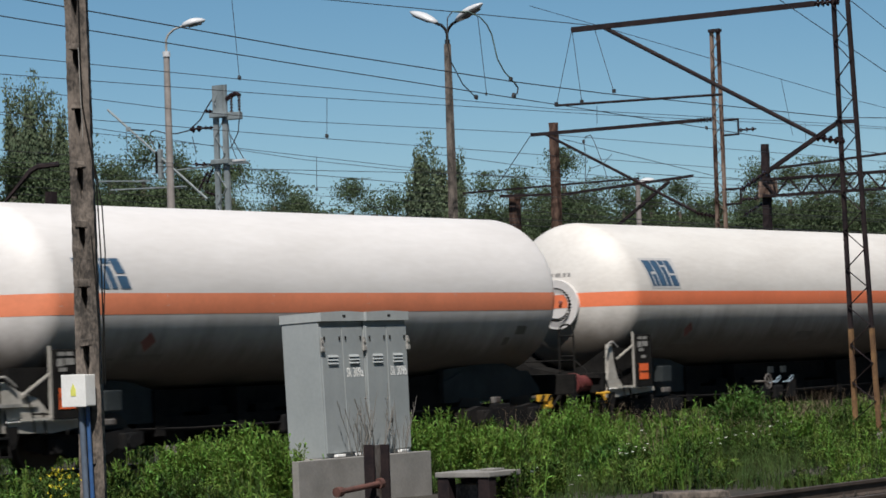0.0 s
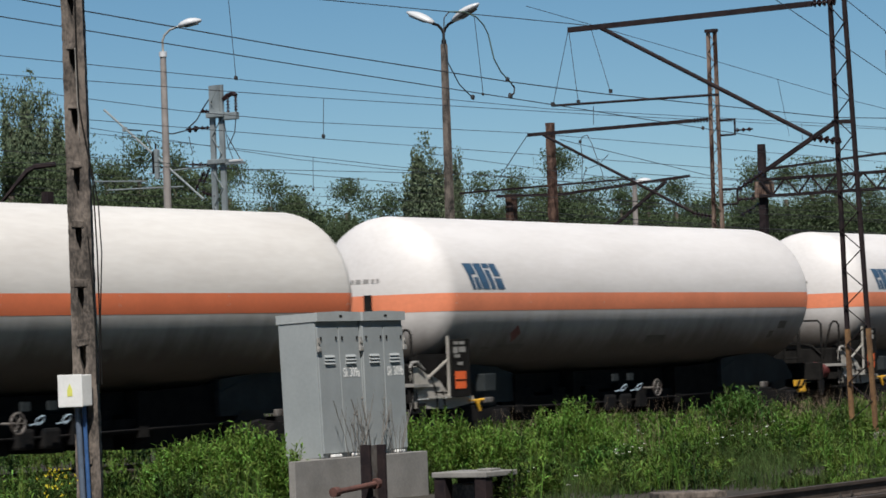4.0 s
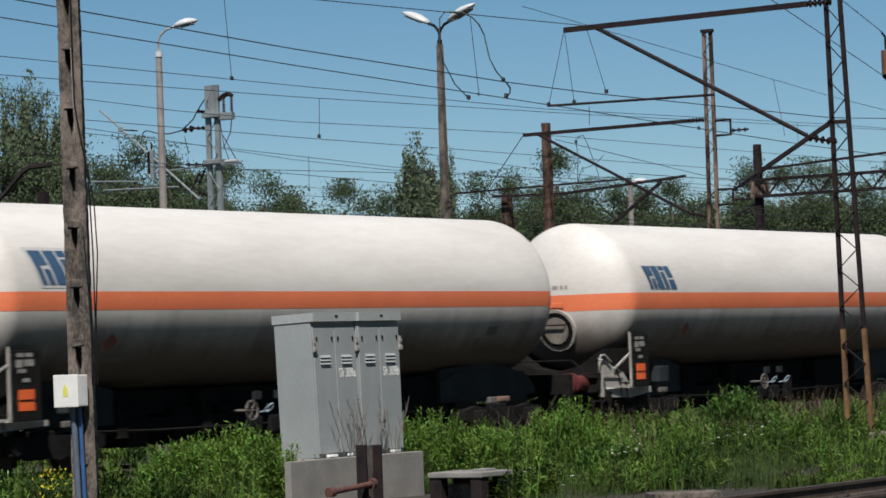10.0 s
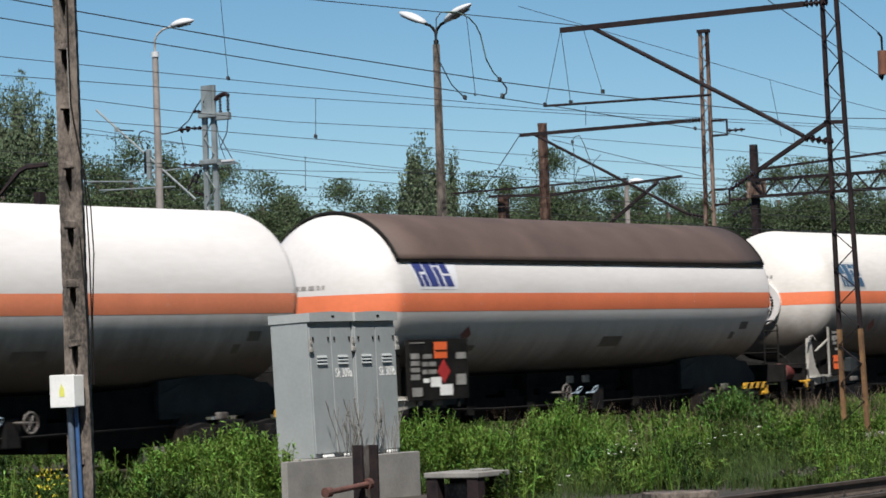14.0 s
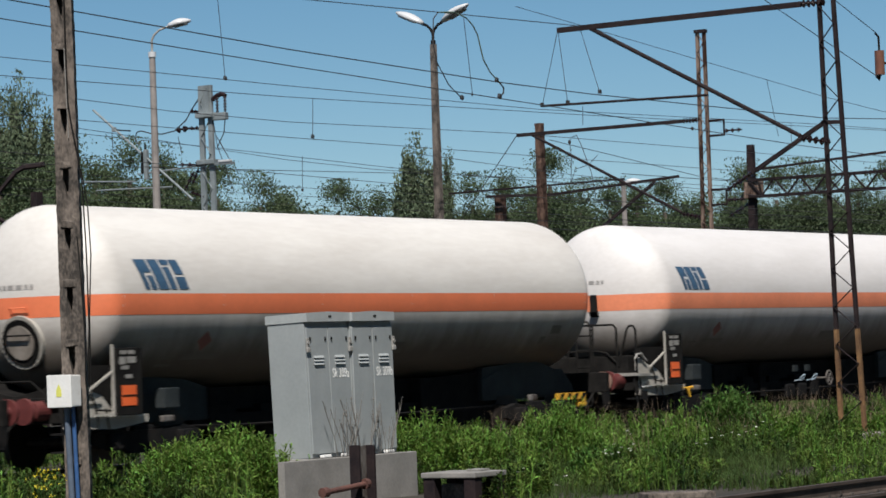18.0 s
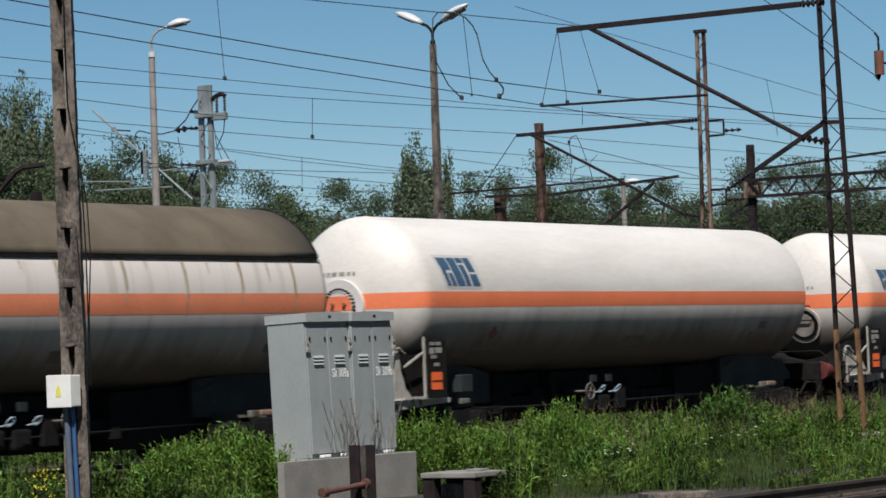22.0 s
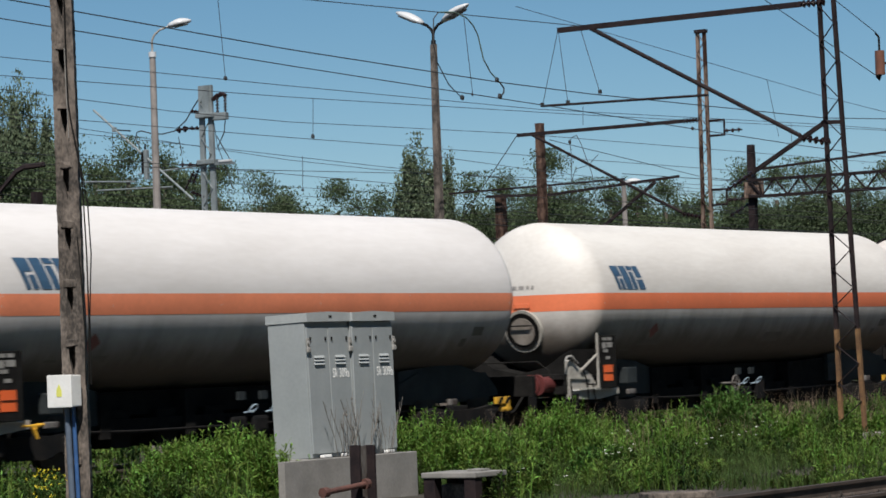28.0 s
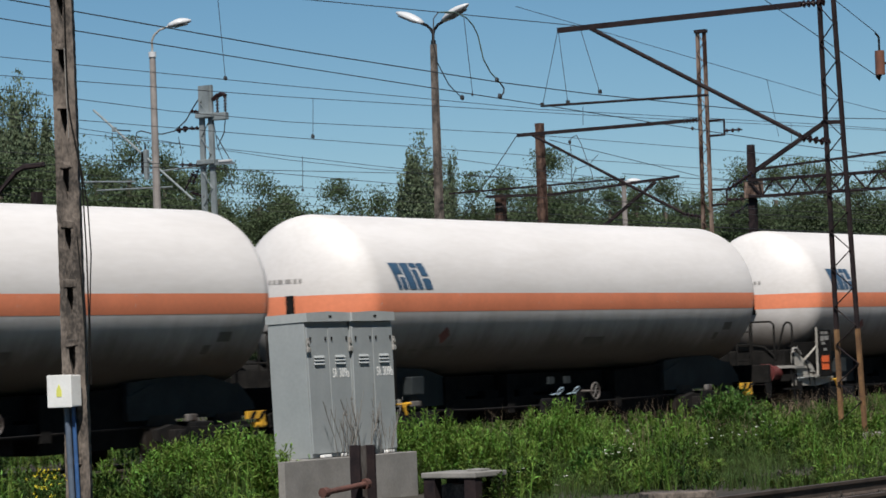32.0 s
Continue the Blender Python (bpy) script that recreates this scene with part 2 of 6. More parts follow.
# ---- mesh helpers ----
def part(name, bm, material, parent=None, label="", smooth=False, at=None):
    """Links a bmesh as one mesh object under a thing or a part."""
    me = bpy.data.meshes.new(name)
    if isinstance(bm, bpy.types.Mesh):
        me = bm
    else:
        bmesh.ops.recalc_face_normals(bm, faces=bm.faces)
        bm.to_mesh(me)
        bm.free()
        me.materials.append(material)
        if smooth:
            me.polygons.foreach_set("use_smooth", [True] * len(me.polygons))
    ob = new(name, me)
    if parent is not None:
        ob.parent = parent
    if at is not None:
        ob.matrix_basis = at
    if label:
        ob["label"] = label
    return ob


def thing(name, label, category, m, group="", kind=""):
    ob = new(name)
    ob.empty_display_size = 0.2
    ob.matrix_basis = m
    return tagged(ob, label, category, group, kind)


def B():
    return bmesh.new()


def box(bm, x0, y0, z0, x1, y1, z1, bevel=0.0):
    r = bmesh.ops.create_cube(bm, size=1.0)
    vs = r["verts"]
    for v in vs:
        v.co = Vector((x0 + (v.co.x + 0.5) * (x1 - x0), y0 + (v.co.y + 0.5) * (y1 - y0), z0 + (v.co.z + 0.5) * (z1 - z0)))
    if bevel:
        es = list({e for v in vs for e in v.link_edges})
        bmesh.ops.bevel(bm, geom=es, offset=bevel, segments=2, affect="EDGES", profile=0.6)
    return bm


def rod(bm, a, b, r0, r1=None, n=8):
    """A round bar from a to b."""
    a, b = Vector(a), Vector(b)
    d = b - a
    if d.length < 1e-6:
        return bm
    m = Matrix.Translation((a + b) / 2) @ d.to_track_quat("Z", "Y").to_matrix().to_4x4()
    bmesh.ops.create_cone(bm, cap_ends=True, segments=n, radius1=r0, radius2=r0 if r1 is None else r1, depth=d.length, matrix=m)
    return bm


def beam(bm, a, b, w, h, up=(0, 0, 1)):
    """A square bar from a to b, w wide and h high."""
    a, b, up = Vector(a), Vector(b), Vector(up)
    d = (b - a).normalized()
    s = d.cross(up).normalized()
    u = s.cross(d).normalized()
    vs = []
    for p in (a, b):
        for i, j in ((-1, -1), (1, -1), (1, 1), (-1, 1)):
            vs.append(bm.verts.new(p + s * i * w / 2 + u * j * h / 2))
    for f in ((0, 1, 2, 3), (7, 6, 5, 4), (0, 4, 5, 1), (1, 5, 6, 2), (2, 6, 7, 3), (3, 7, 4, 0)):
        bm.faces.new([vs[i] for i in f])
    return bm


def tube(bm, pts, r, n=6):
    """A bent round bar through the points."""
    pts = [Vector(p) for p in pts]
    rings = []
    side = None
    for i, p in enumerate(pts):
        d = (pts[min(i + 1, len(pts) - 1)] - pts[max(i - 1, 0)]).normalized()
        if side is None:
            side = d.orthogonal().normalized()
        side = (side - d * side.dot(d)).normalized()
        w = d.cross(side)
        rings.append([bm.verts.new(p + r * (math.cos(2 * math.pi * k / n) * side + math.sin(2 * math.pi * k / n) * w)) for k in range(n)])
    for q, s in zip(rings, rings[1:]):
        for k in range(n):
            bm.faces.new((q[k], q[(k + 1) % n], s[(k + 1) % n], s[k]))
    bm.faces.new(rings[0][::-1])
    bm.faces.new(rings[-1])
    return bm


def prism(bm, poly, y0, y1):
    """A polygon of (x, z) drawn out from y0 to y1."""
    a = [bm.verts.new((x, y0, z)) for x, z in poly]
    b = [bm.verts.new((x, y1, z)) for x, z in poly]
    n = len(poly)
    bm.faces.new(a)
    bm.faces.new(b[::-1])
    for i in range(n):
        bm.faces.new((a[i], b[i], b[(i + 1) % n], a[(i + 1) % n]))
    return bm


def np_mesh(name, verts, size, material, smooth=False):
    """A mesh of loose faces with that many corners each, from an array."""
    me = bpy.data.meshes.new(name)
    nv = len(verts)
    nf = nv // size
    me.vertices.add(nv)
    me.vertices.foreach_set("co", np.asarray(verts, dtype=np.float32).ravel())
    me.loops.add(nv)
    me.loops.foreach_set("vertex_index", np.arange(nv, dtype=np.int32))
    me.polygons.add(nf)
    me.polygons.foreach_set("loop_start", np.arange(0, nv, size, dtype=np.int32))
    me.polygons.foreach_set("loop_total", np.full(nf, size, dtype=np.int32))
    me.materials.append(material)
    me.update()
    return me


# ---- ground ----
def ground_height(x, y):
    return -0.13 + 0.06 * noise.noise(Vector((x * 0.25, y * 0.25, 0.0))) + (0.02 * noise.noise(Vector((x * 1.3, y * 1.3, 3.0))))


def build_ground():
    bm = B()
    xs = [-4000, -600, -120, -40] + [i * 1.0 for i in range(-10, 131, 2)] + [180, 260, 600, 4000]
    ys = [-4000, -600, -120, -60, -44] + [i * 0.75 - 36 for i in range(0, 60)] + [10, 14, 20, 30, 45, 70, 120, 300, 900, 4000]
    grid = [[bm.verts.new((x, y, ground_height(x, y) if abs(y) > 2.6 else -0.62)) for y in ys] for x in xs]
    for i in range(len(xs) - 1):
        for j in range(len(ys) - 1):
            bm.faces.new((grid[i][j], grid[i + 1][j], grid[i + 1][j + 1], grid[i][j + 1]))
    ob = part("ground", bm, M_SOIL, smooth=True)
    tagged(ob, "dark bare soil under weeds beside the tracks", "ground", kind="structure")


def build_track(yc, top, x0, x1, name, label):
    """Ballast bed, sleepers and two rails along x."""
    bm = B()
    prism(bm, [(-2.5, -0.75), (-1.75, -0.19), (1.75, -0.19), (2.5, -0.75)], x0, x1)
    bed = part("ballast", bm, M_BALLAST)
    bed.matrix_basis = Matrix(((0, 1, 0, 0), (-1, 0, 0, yc), (0, 0, 1, top), (0, 0, 0, 1)))
    tagged(bed, "grey-brown crushed stone ballast under the rails", "ballast", kind="structure")
    rng = np.random.default_rng(5)
    n = 5200
    xa, xb = (max(x0, 20), min(x1, 70))
    c = np.stack([rng.uniform(xa, xb, n), yc + rng.uniform(-1.9, 1.9, n), np.full(n, top - 0.18)], 1)
    tri = rng.normal(0, 0.035, (n, 4, 3)) + c[:, None, :]
    v = tri[:, [0, 1, 2, 0, 1, 3, 1, 2, 3, 0, 2, 3]].reshape(-1, 3)
    st = new("ballast_stones", np_mesh("ballast_stones", v, 3, M_BALLAST))
    tagged(st, "loose grey crushed stones between the sleepers", "ballast", kind="stuff")
    for s, y in (("rail", -0.7535), ("rail", 0.7535)):
        bm = B()
        w, hw = 0.036, 0.062
        prism(bm, [(-hw, -0.172), (hw, -0.172), (hw, -0.158), (0.012, -0.135), (0.012, -0.045), (w, -0.036), (w, -0.004), (w - 0.008, 0), (-w + 0.008, 0), (-w, -0.004), (-w, -0.036), (-0.012, -0.045), (-0.012, -0.135), (-hw, -0.158)], x0, x1)
        r = part("rail", bm, M_RAIL)
        r.matrix_basis = Matrix(((0, 1, 0, 0), (-1, 0, 0, yc + y), (0, 0, 1, top), (0, 0, 0, 1)))
        tagged(r, label, "rail", kind="structure")
    me = None
    k = 0
    x = xa - 8
    while x < xb + 25:
        if me is None:
            bm = box(B(), -0.12, -1.3, -0.3, 0.12, 1.3, -0.176, 0.012)
            sl = part("sleeper", bm, M_SLEEPER)
            me = sl.data
        else:
            sl = part("sleeper", me, None)
        sl.matrix_basis = pose(x, yc, top - 0.002, 0, 0, (k * 37 % 7 - 3) * 0.3)
        tagged(sl, "weathered brown wooden railway sleeper in ballast", "sleeper", "sleepers under the rails")
        x += 0.6
        k += 1


build_ground()
build_track(0.0, 0.0, -320, 420, "track", "worn brown steel rail under the tank train")
build_track(-17.25, 0.06, -60, 160, "near_track", "rusty brown steel rail of an unused siding")


# ---- tank wagons ----
R, ZC, HEAD = 1.52, 2.75, 0.76


def tank_mesh(bm, xa, xb, r=R, head=HEAD, n=128):
    """A lying pressure tank with elliptical heads."""
    prof = []
    for i in range(0, 13):
        a = math.pi / 2 * i / 12
        prof.append((xa - head * math.cos(a), r * math.sin(a)))
    m = 22
    prof += [(xa + (xb - xa) * i / m, r) for i in range(1, m)]
    for i in range(12, -1, -1):
        a = math.pi / 2 * i / 12
        prof.append((xb + head * math.cos(a), r * math.sin(a)))
    rings = []
    for x, q in prof:
        if q < 1e-6:
            rings.append([bm.verts.new((x, 0, ZC))])
        else:
            rings.append([bm.verts.new((x, q * math.cos(2 * math.pi * k / n), ZC + q * math.sin(2 * math.pi * k / n))) for k in range(n)])
    for a, b in zip(rings, rings[1:]):
        for k in range(n):
            if len(a) == 1:
                bm.faces.new((a[0], b[k], b[(k + 1) % n]))
            elif len(b) == 1:
                bm.faces.new((a[k], a[(k + 1) % n], b[0]))
            else:
                bm.faces.new((a[k], a[(k + 1) % n], b[(k + 1) % n], b[k]))
    return bm


def tank_outline(xa, xb, z, off=0.0018, n=16):
    """The level line round the tank at height z."""
    h = z - ZC
    q = math.sqrt(max(0.0, R * R - h * h)) + off
    e = HEAD * math.sqrt(max(0.0, 1 - h * h / (R * R))) + off
    pts = []
    for i in range(2 * n + 1):
        a = -math.pi / 2 + math.pi * i / (2 * n)
        pts.append((xb + e * math.cos(a), q * math.sin(a), z))
    for i in range(2 * n + 1):
        a = math.pi / 2 + math.pi * i / (2 * n)
        pts.append((xa + e * math.cos(a), q * math.sin(a), z))
    return pts


def stripe_mesh(bm, xa, xb, z0, z1):
    rows = [[bm.verts.new(p) for p in tank_outline(xa, xb, z0 + (z1 - z0) * i / 8)] for i in range(9)]
    for a, b in zip(rows, rows[1:]):
        for k in range(len(a)):
            bm.faces.new((a[k], a[(k + 1) % len(a)], b[(k + 1) % len(a)], b[k]))
    return bm


def on_tank(x, z, off=0.006):
    h = z - ZC
    return Vector((x, -math.sqrt(R * R - h * h) - off, z))


def decal(bm, poly, off=0.006, steps=4):
    """A flat mark of (x, z) corners (four) laid on the tank's near side."""
    (a, b, c, d) = [Vector((p[0], 0, p[1])) for p in poly]
    rows = []
    for i in range(steps + 1):
        f = i / steps
        l, r = a.lerp(d, f), b.lerp(c, f)
        rows.append([bm.verts.new(on_tank(l.lerp(r, g / 2).x, l.lerp(r, g / 2).z, off)) for g in range(3)])
    for p, q in zip(rows, rows[1:]):
        for k in range(2):
            bm.faces.new((p[k], p[k + 1], q[k + 1], q[k]))
    return bm


def wheelset(parent, x):
    bm = B()
    for s in (-1, 1):
        y = s * 0.75
        bmesh.ops.create_cone(bm, cap_ends=True, segments=28, radius1=0.46, radius2=0.46, depth=0.135, matrix=Matrix.Translation((0, y, 0)) @ pose(0, 0, 0, 90))
        bmesh.ops.create_cone(bm, cap_ends=True, segments=28, radius1=0.488, radius2=0.488, depth=0.03, matrix=Matrix.Translation((0, y - s * 0.07, 0)) @ pose(0, 0, 0, 90))
        bmesh.ops.create_cone(bm, cap_ends=True, segments=20, radius1=0.37, radius2=0.33, depth=0.03, matrix=Matrix.Translation((0, y + s * 0.07, 0)) @ pose(0, 0, 0, 90 * s))
        box(bm, -0.30, y + s * 0.085 - 0.012, -0.03, 0.30, y + s * 0.085 + 0.012, 0.03)
    bmesh.ops.create_cone(bm, cap_ends=True, segments=14, radius1=0.085, radius2=0.085, depth=2.2, matrix=pose(0, 0, 0, 90))
    return part("wheelset", bm, M_STEEL, parent, at=pose(x, 0, 0.46))


def bogie(parent, x):
    bm = B()
    for s in (-1, 1):
        y = s * 1.02
        prism(bm, [(-1.35, 0.42), (-1.35, 0.60), (-0.95, 0.68), (-0.5, 0.62), (0.5, 0.62), (0.95, 0.68), (1.35, 0.60), (1.35, 0.42), (1.15, 0.36), (0.65, 0.36), (0.45, 0.26), (-0.45, 0.26), (-0.65, 0.36), (-1.15, 0.36)], y - 0.06, y + 0.06)
    box(bm, -0.25, -1.0, 0.42, 0.25, 1.0, 0.70, 0.02)
    ob = part("bogie", bm, M_DARK, parent, "dark greasy steel bogie", at=pose(x, 0, 0))
    for s in (-1, 1):
        for a in (-0.9, 0.9):
            bm = B()
            box(bm, a - 0.16, s * 1.12 - 0.09, 0.33, a + 0.16, s * 1.12 + 0.09, 0.60, 0.03)
            rod(bm, (a, s * 1.20, 0.46), (a, s * 1.24, 0.46), 0.11, n=14)
            part("axle_box", bm, M_DARK, ob)
        bm = B()
        for a in (-0.16, 0.0, 0.16):
            for k in range(6):
                rod(bm, (a, s * 1.0, 0.33 + k * 0.045), (a, s * 1.0, 0.36 + k * 0.045), 0.06, n=10)
        part("spring", bm, M_DARK, ob)
    return ob, [wheelset(ob, -0.9), wheelset(ob, 0.9)]


def end_gear(w, s, x_head, rails, ladder, disc):
    """Headstock, buffers, hook, end platform with its rails, for the end on side s."""
    bm = B()
    box(bm, min(x_head, x_head - s * 0.14), -1.28, 0.80, max(x_head, x_head - s * 0.14), 1.28, 1.20, 0.015)
    part("headstock", bm, M_BLACK, w)
    for y in (-0.875, 0.875):
        bm = B()
        rod(bm, (x_head, y, 1.0), (x_head + s * 0.30, y, 1.0), 0.165, 0.15, 20)
        rod(bm, (x_head + s * 0.30, y, 1.0), (x_head + s * 0.43, y, 1.0), 0.10, n=18)
        bf = part("buffer", bm, M_RUSTRED, w, "dull red buffer casing")
        bm = B()
        rod(bm, (x_head + s * 0.43, y, 1.0), (x_head + s * 0.485, y, 1.0), 0.21, 0.205, 24)
        part("buffer_head", bm, M_PINK if disc else M_RUSTRED, bf, "bare worn steel buffer head" if disc else "dull red buffer head")
    bm = B()
    tube(bm, [(x_head, 0, 0.98), (x_head + s * 0.28, 0, 0.98), (x_head + s * 0.38, 0, 0.92), (x_head + s * 0.36, 0, 0.84), (x_head + s * 0.25, 0, 0.80)], 0.045)
    part("draw_hook", bm, M_STEEL, w)
    bm = B()
    tube(bm, [(x_head, -0.4, 0.85), (x_head + s * 0.22, -0.4, 0.78), (x_head + s * 0.40, -0.3, 0.50), (x_head + s * 0.52, -0.1, 0.42)], 0.028)
    part("brake_hose", bm, M_BLACK, w)
    if s > 0:
        return
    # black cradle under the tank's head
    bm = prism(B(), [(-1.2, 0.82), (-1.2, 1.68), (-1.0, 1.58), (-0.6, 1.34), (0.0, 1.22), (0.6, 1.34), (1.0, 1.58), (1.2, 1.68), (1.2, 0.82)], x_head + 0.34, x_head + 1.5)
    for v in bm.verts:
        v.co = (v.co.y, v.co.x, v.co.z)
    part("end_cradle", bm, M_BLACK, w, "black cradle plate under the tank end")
    # end platform across the wagon
    xe = x_head - 0.02
    bm = B()
    ye = -1.40 if rails else -1.24
    box(bm, xe - 0.05, ye, 1.09, xe + 0.42, 1.40, 1.14)
    box(bm, xe - 0.06, ye, 1.10, xe - 0.02, 1.40, 1.16)
    part("platform", bm, M_GREYW if rails else M_DARK, w, "pale grey end platform" if rails else "dark end platform")
    if rails:
        bm = B()
        tube(bm, [(xe, 0.85, 1.12), (xe, 0.85, 2.08), (xe, 0.78, 2.16), (xe, -0.78, 2.16), (xe, -0.86, 2.08), (xe, -0.86, 1.12)], 0.024)
        tube(bm, [(xe, 0.85, 1.62), (xe, -0.4, 1.62), (xe, -0.62, 1.58), (xe, -0.86, 1.36)], 0.02)
        for y in (0.3, -0.3):
            rod(bm, (xe, y, 1.12), (xe, y, 2.16), 0.02)
        part("end_railing", bm, M_BLACK, w, "black tubular end railing")
        bm = B()
        tube(bm, [(xe + 0.02, -0.88, 1.30), (xe + 0.02, -1.0, 1.72), (xe + 0.02, -1.10, 2.06), (xe + 0.02, -1.17, 2.13), (xe + 0.02, -1.25, 2.12), (xe + 0.02, -1.30, 2.04), (xe + 0.02, -1.31, 1.10), (xe + 0.02, -1.31, 0.72)], 0.024)
        part("step_handrail", bm, M_BLACK, w)
        bm = B()
        for y in (0.06, -0.28):
            rod(bm, (xe - 0.06, y, 0.45), (xe - 0.06, y, 2.12), 0.022)
        tube(bm, [(xe - 0.06, 0.06, 2.12), (xe - 0.06, 0.0, 2.24), (xe - 0.06, -0.22, 2.24), (xe - 0.06, -0.28, 2.12)], 0.022)
        for z in (0.5, 0.82, 1.3, 1.65, 1.95):
            rod(bm, (xe - 0.06, 0.06, z), (xe - 0.06, -0.28, z), 0.017)
        part("ladder", bm, M_BLACK, w)
        bm = box(B(), xe + 0.02, -1.1, 1.15, xe + 0.36, 0.6, 1.52, 0.03)
        part("end_locker", bm, M_BLACK, w)
    if not rails:
        bm = tube(B(), [(xe + 0.04, 0.9, 1.46), (xe + 0.04, -0.62, 1.46), (xe + 0.04, -0.86, 1.28), (xe + 0.04, -0.96, 1.12)], 0.016)
        part("step_handrail", bm, M_BLACK, w, "black bent tubular handrail")
    if ladder:
        bm = B()
        tube(bm, [(xe - 0.04, -0.33, 0.40), (xe - 0.04, -0.33, 2.02), (xe - 0.04, -0.37, 2.13), (xe - 0.04, -0.45, 2.18), (xe - 0.04, -0.55, 2.18), (xe - 0.04, -0.63, 2.13), (xe - 0.04, -0.67, 2.02), (xe - 0.04, -0.67, 0.40)], 0.02)
        for z in (0.45, 0.85, 1.2, 1.55, 1.95):
            rod(bm, (xe - 0.04, -0.33, z), (xe - 0.04, -0.67, z), 0.014)
        part("ladder", bm, M_BLACK, w)
    bm = B()
    box(bm, xe - 0.12, -1.42, 0.34, xe + 0.16, -1.12, 0.37)
    box(bm, xe - 0.12, -1.42, 0.62, xe + 0.16, -1.12, 0.65)
    for x in (xe - 0.1, xe + 0.14):
        rod(bm, (x, -1.40, 0.34), (x, -1.30, 1.05), 0.016)
    part("foot_step", bm, M_DARK, w)


def gusset(w, s, x_head, tall):
    """The slanted end bracket and side sill near one end."""
    h, a = x_head, -s
    for y in (-1.30, 1.22):
        bm = B()
        if s < 0 and not tall:
            prism(bm, [(h + 0.04, 0.71), (h + 0.07, 1.45), (h + 0.14, 1.47), (h + 0.45, 1.33), (h + 0.88, 1.21), (h + 1.18, 0.95), (h + 2.05, 0.88), (h + 2.05, 0.76), (h + 1.2, 0.67)], y, y + 0.08)
            prism(bm, [(h + 0.10, 1.10), (h + 0.82, 1.08), (h + 0.86, 1.12), (h + 0.10, 1.14)], y - 0.03, y)
        elif s < 0:
            prism(bm, [(h + 0.06, 0.70), (h + 0.14, 0.95), (h + 0.22, 1.25), (h + 0.25, 1.76), (h + 0.37, 1.76), (h + 0.43, 1.40), (h + 0.57, 1.08), (h + 0.75, 0.93), (h + 2.05, 0.87), (h + 2.05, 0.79), (h + 0.5, 0.70)], y, y + 0.08)
        else:
            prism(bm, [(h - 0.62, 0.86), (h - 0.66, 0.98), (h - 1.05, 1.30), (h - 3.4, 1.34), (h - 4.05, 1.14), (h - 4.05, 0.86), (h - 1.6, 0.80)], y + (0.475 if y < 0 else -0.415), y + (0.495 if y < 0 else -0.395))
        # the far bracket is darkened as if in shade; its own paint is cream
        g = part("end_bracket" if s < 0 else "saddle_plate", bm, M_SADDLE if s > 0 else M_CREAM if y < 0 else M_DARK, w, "blue-grey saddle side plate" if s > 0 else "pale grey slanted steel end bracket" if y < 0 else "far slanted steel end bracket, darkened as if shaded")
        if y < 0 and s < 0:
            bm = B()
            top = [(h + 0.10, 1.66), (h + 0.16, 1.78), (h + 0.32, 1.81), (h + 0.50, 1.70)] if tall else [(h - 0.14, 1.44), (h - 0.06, 1.54), (h + 0.10, 1.55), (h + 0.34, 1.40)]
            tube(bm, [(a0, y - 0.05, b0) for a0, b0 in top], 0.022)
            part("grab_handle", bm, M_GREYW, g)
            bm = B()
            tube(bm, [(h + 0.58, y - 0.03, 1.27), (h + 0.70, y - 0.04, 1.05), (h + 0.76, y - 0.04, 0.70)], 0.016)
            tube(bm, [(h + 0.70, y - 0.03, 0.98), (h + 1.15, y - 0.04, 0.96)], 0.016)
            tube(bm, [(h + 0.95, y - 0.03, 1.0), (h + 1.02, y - 0.04, 0.66)], 0.016)
            part("cable", bm, M_BLACK, g)


def striped_bar(w, x0, x1, z0, z1, y, body, stripe, n, name, label):
    bm = box(B(), x0, y, z0, x1, y + 0.05, z1, 0.006)
    b = part(name, bm, body, w, label)
    bm = B()
    for k in range(n):
        a = x0 + (k + 0.25) * (x1 - x0) / n
        d = (x1 - x0) / n * 0.45
        prism(bm, [(a, z0 + 0.005), (a + d, z0 + 0.005), (a + d * 1.8, z1 - 0.005), (a + d * 0.8, z1 - 0.005)], y - 0.004, y + 0.002)
    part("stripes", bm, stripe, b)


def plate(parent, name, x0, z0, x1, z1, y, material, label=""):
    return part(name, box(B(), x0, y - 0.008, z0, x1, y, z1), material, parent, label)


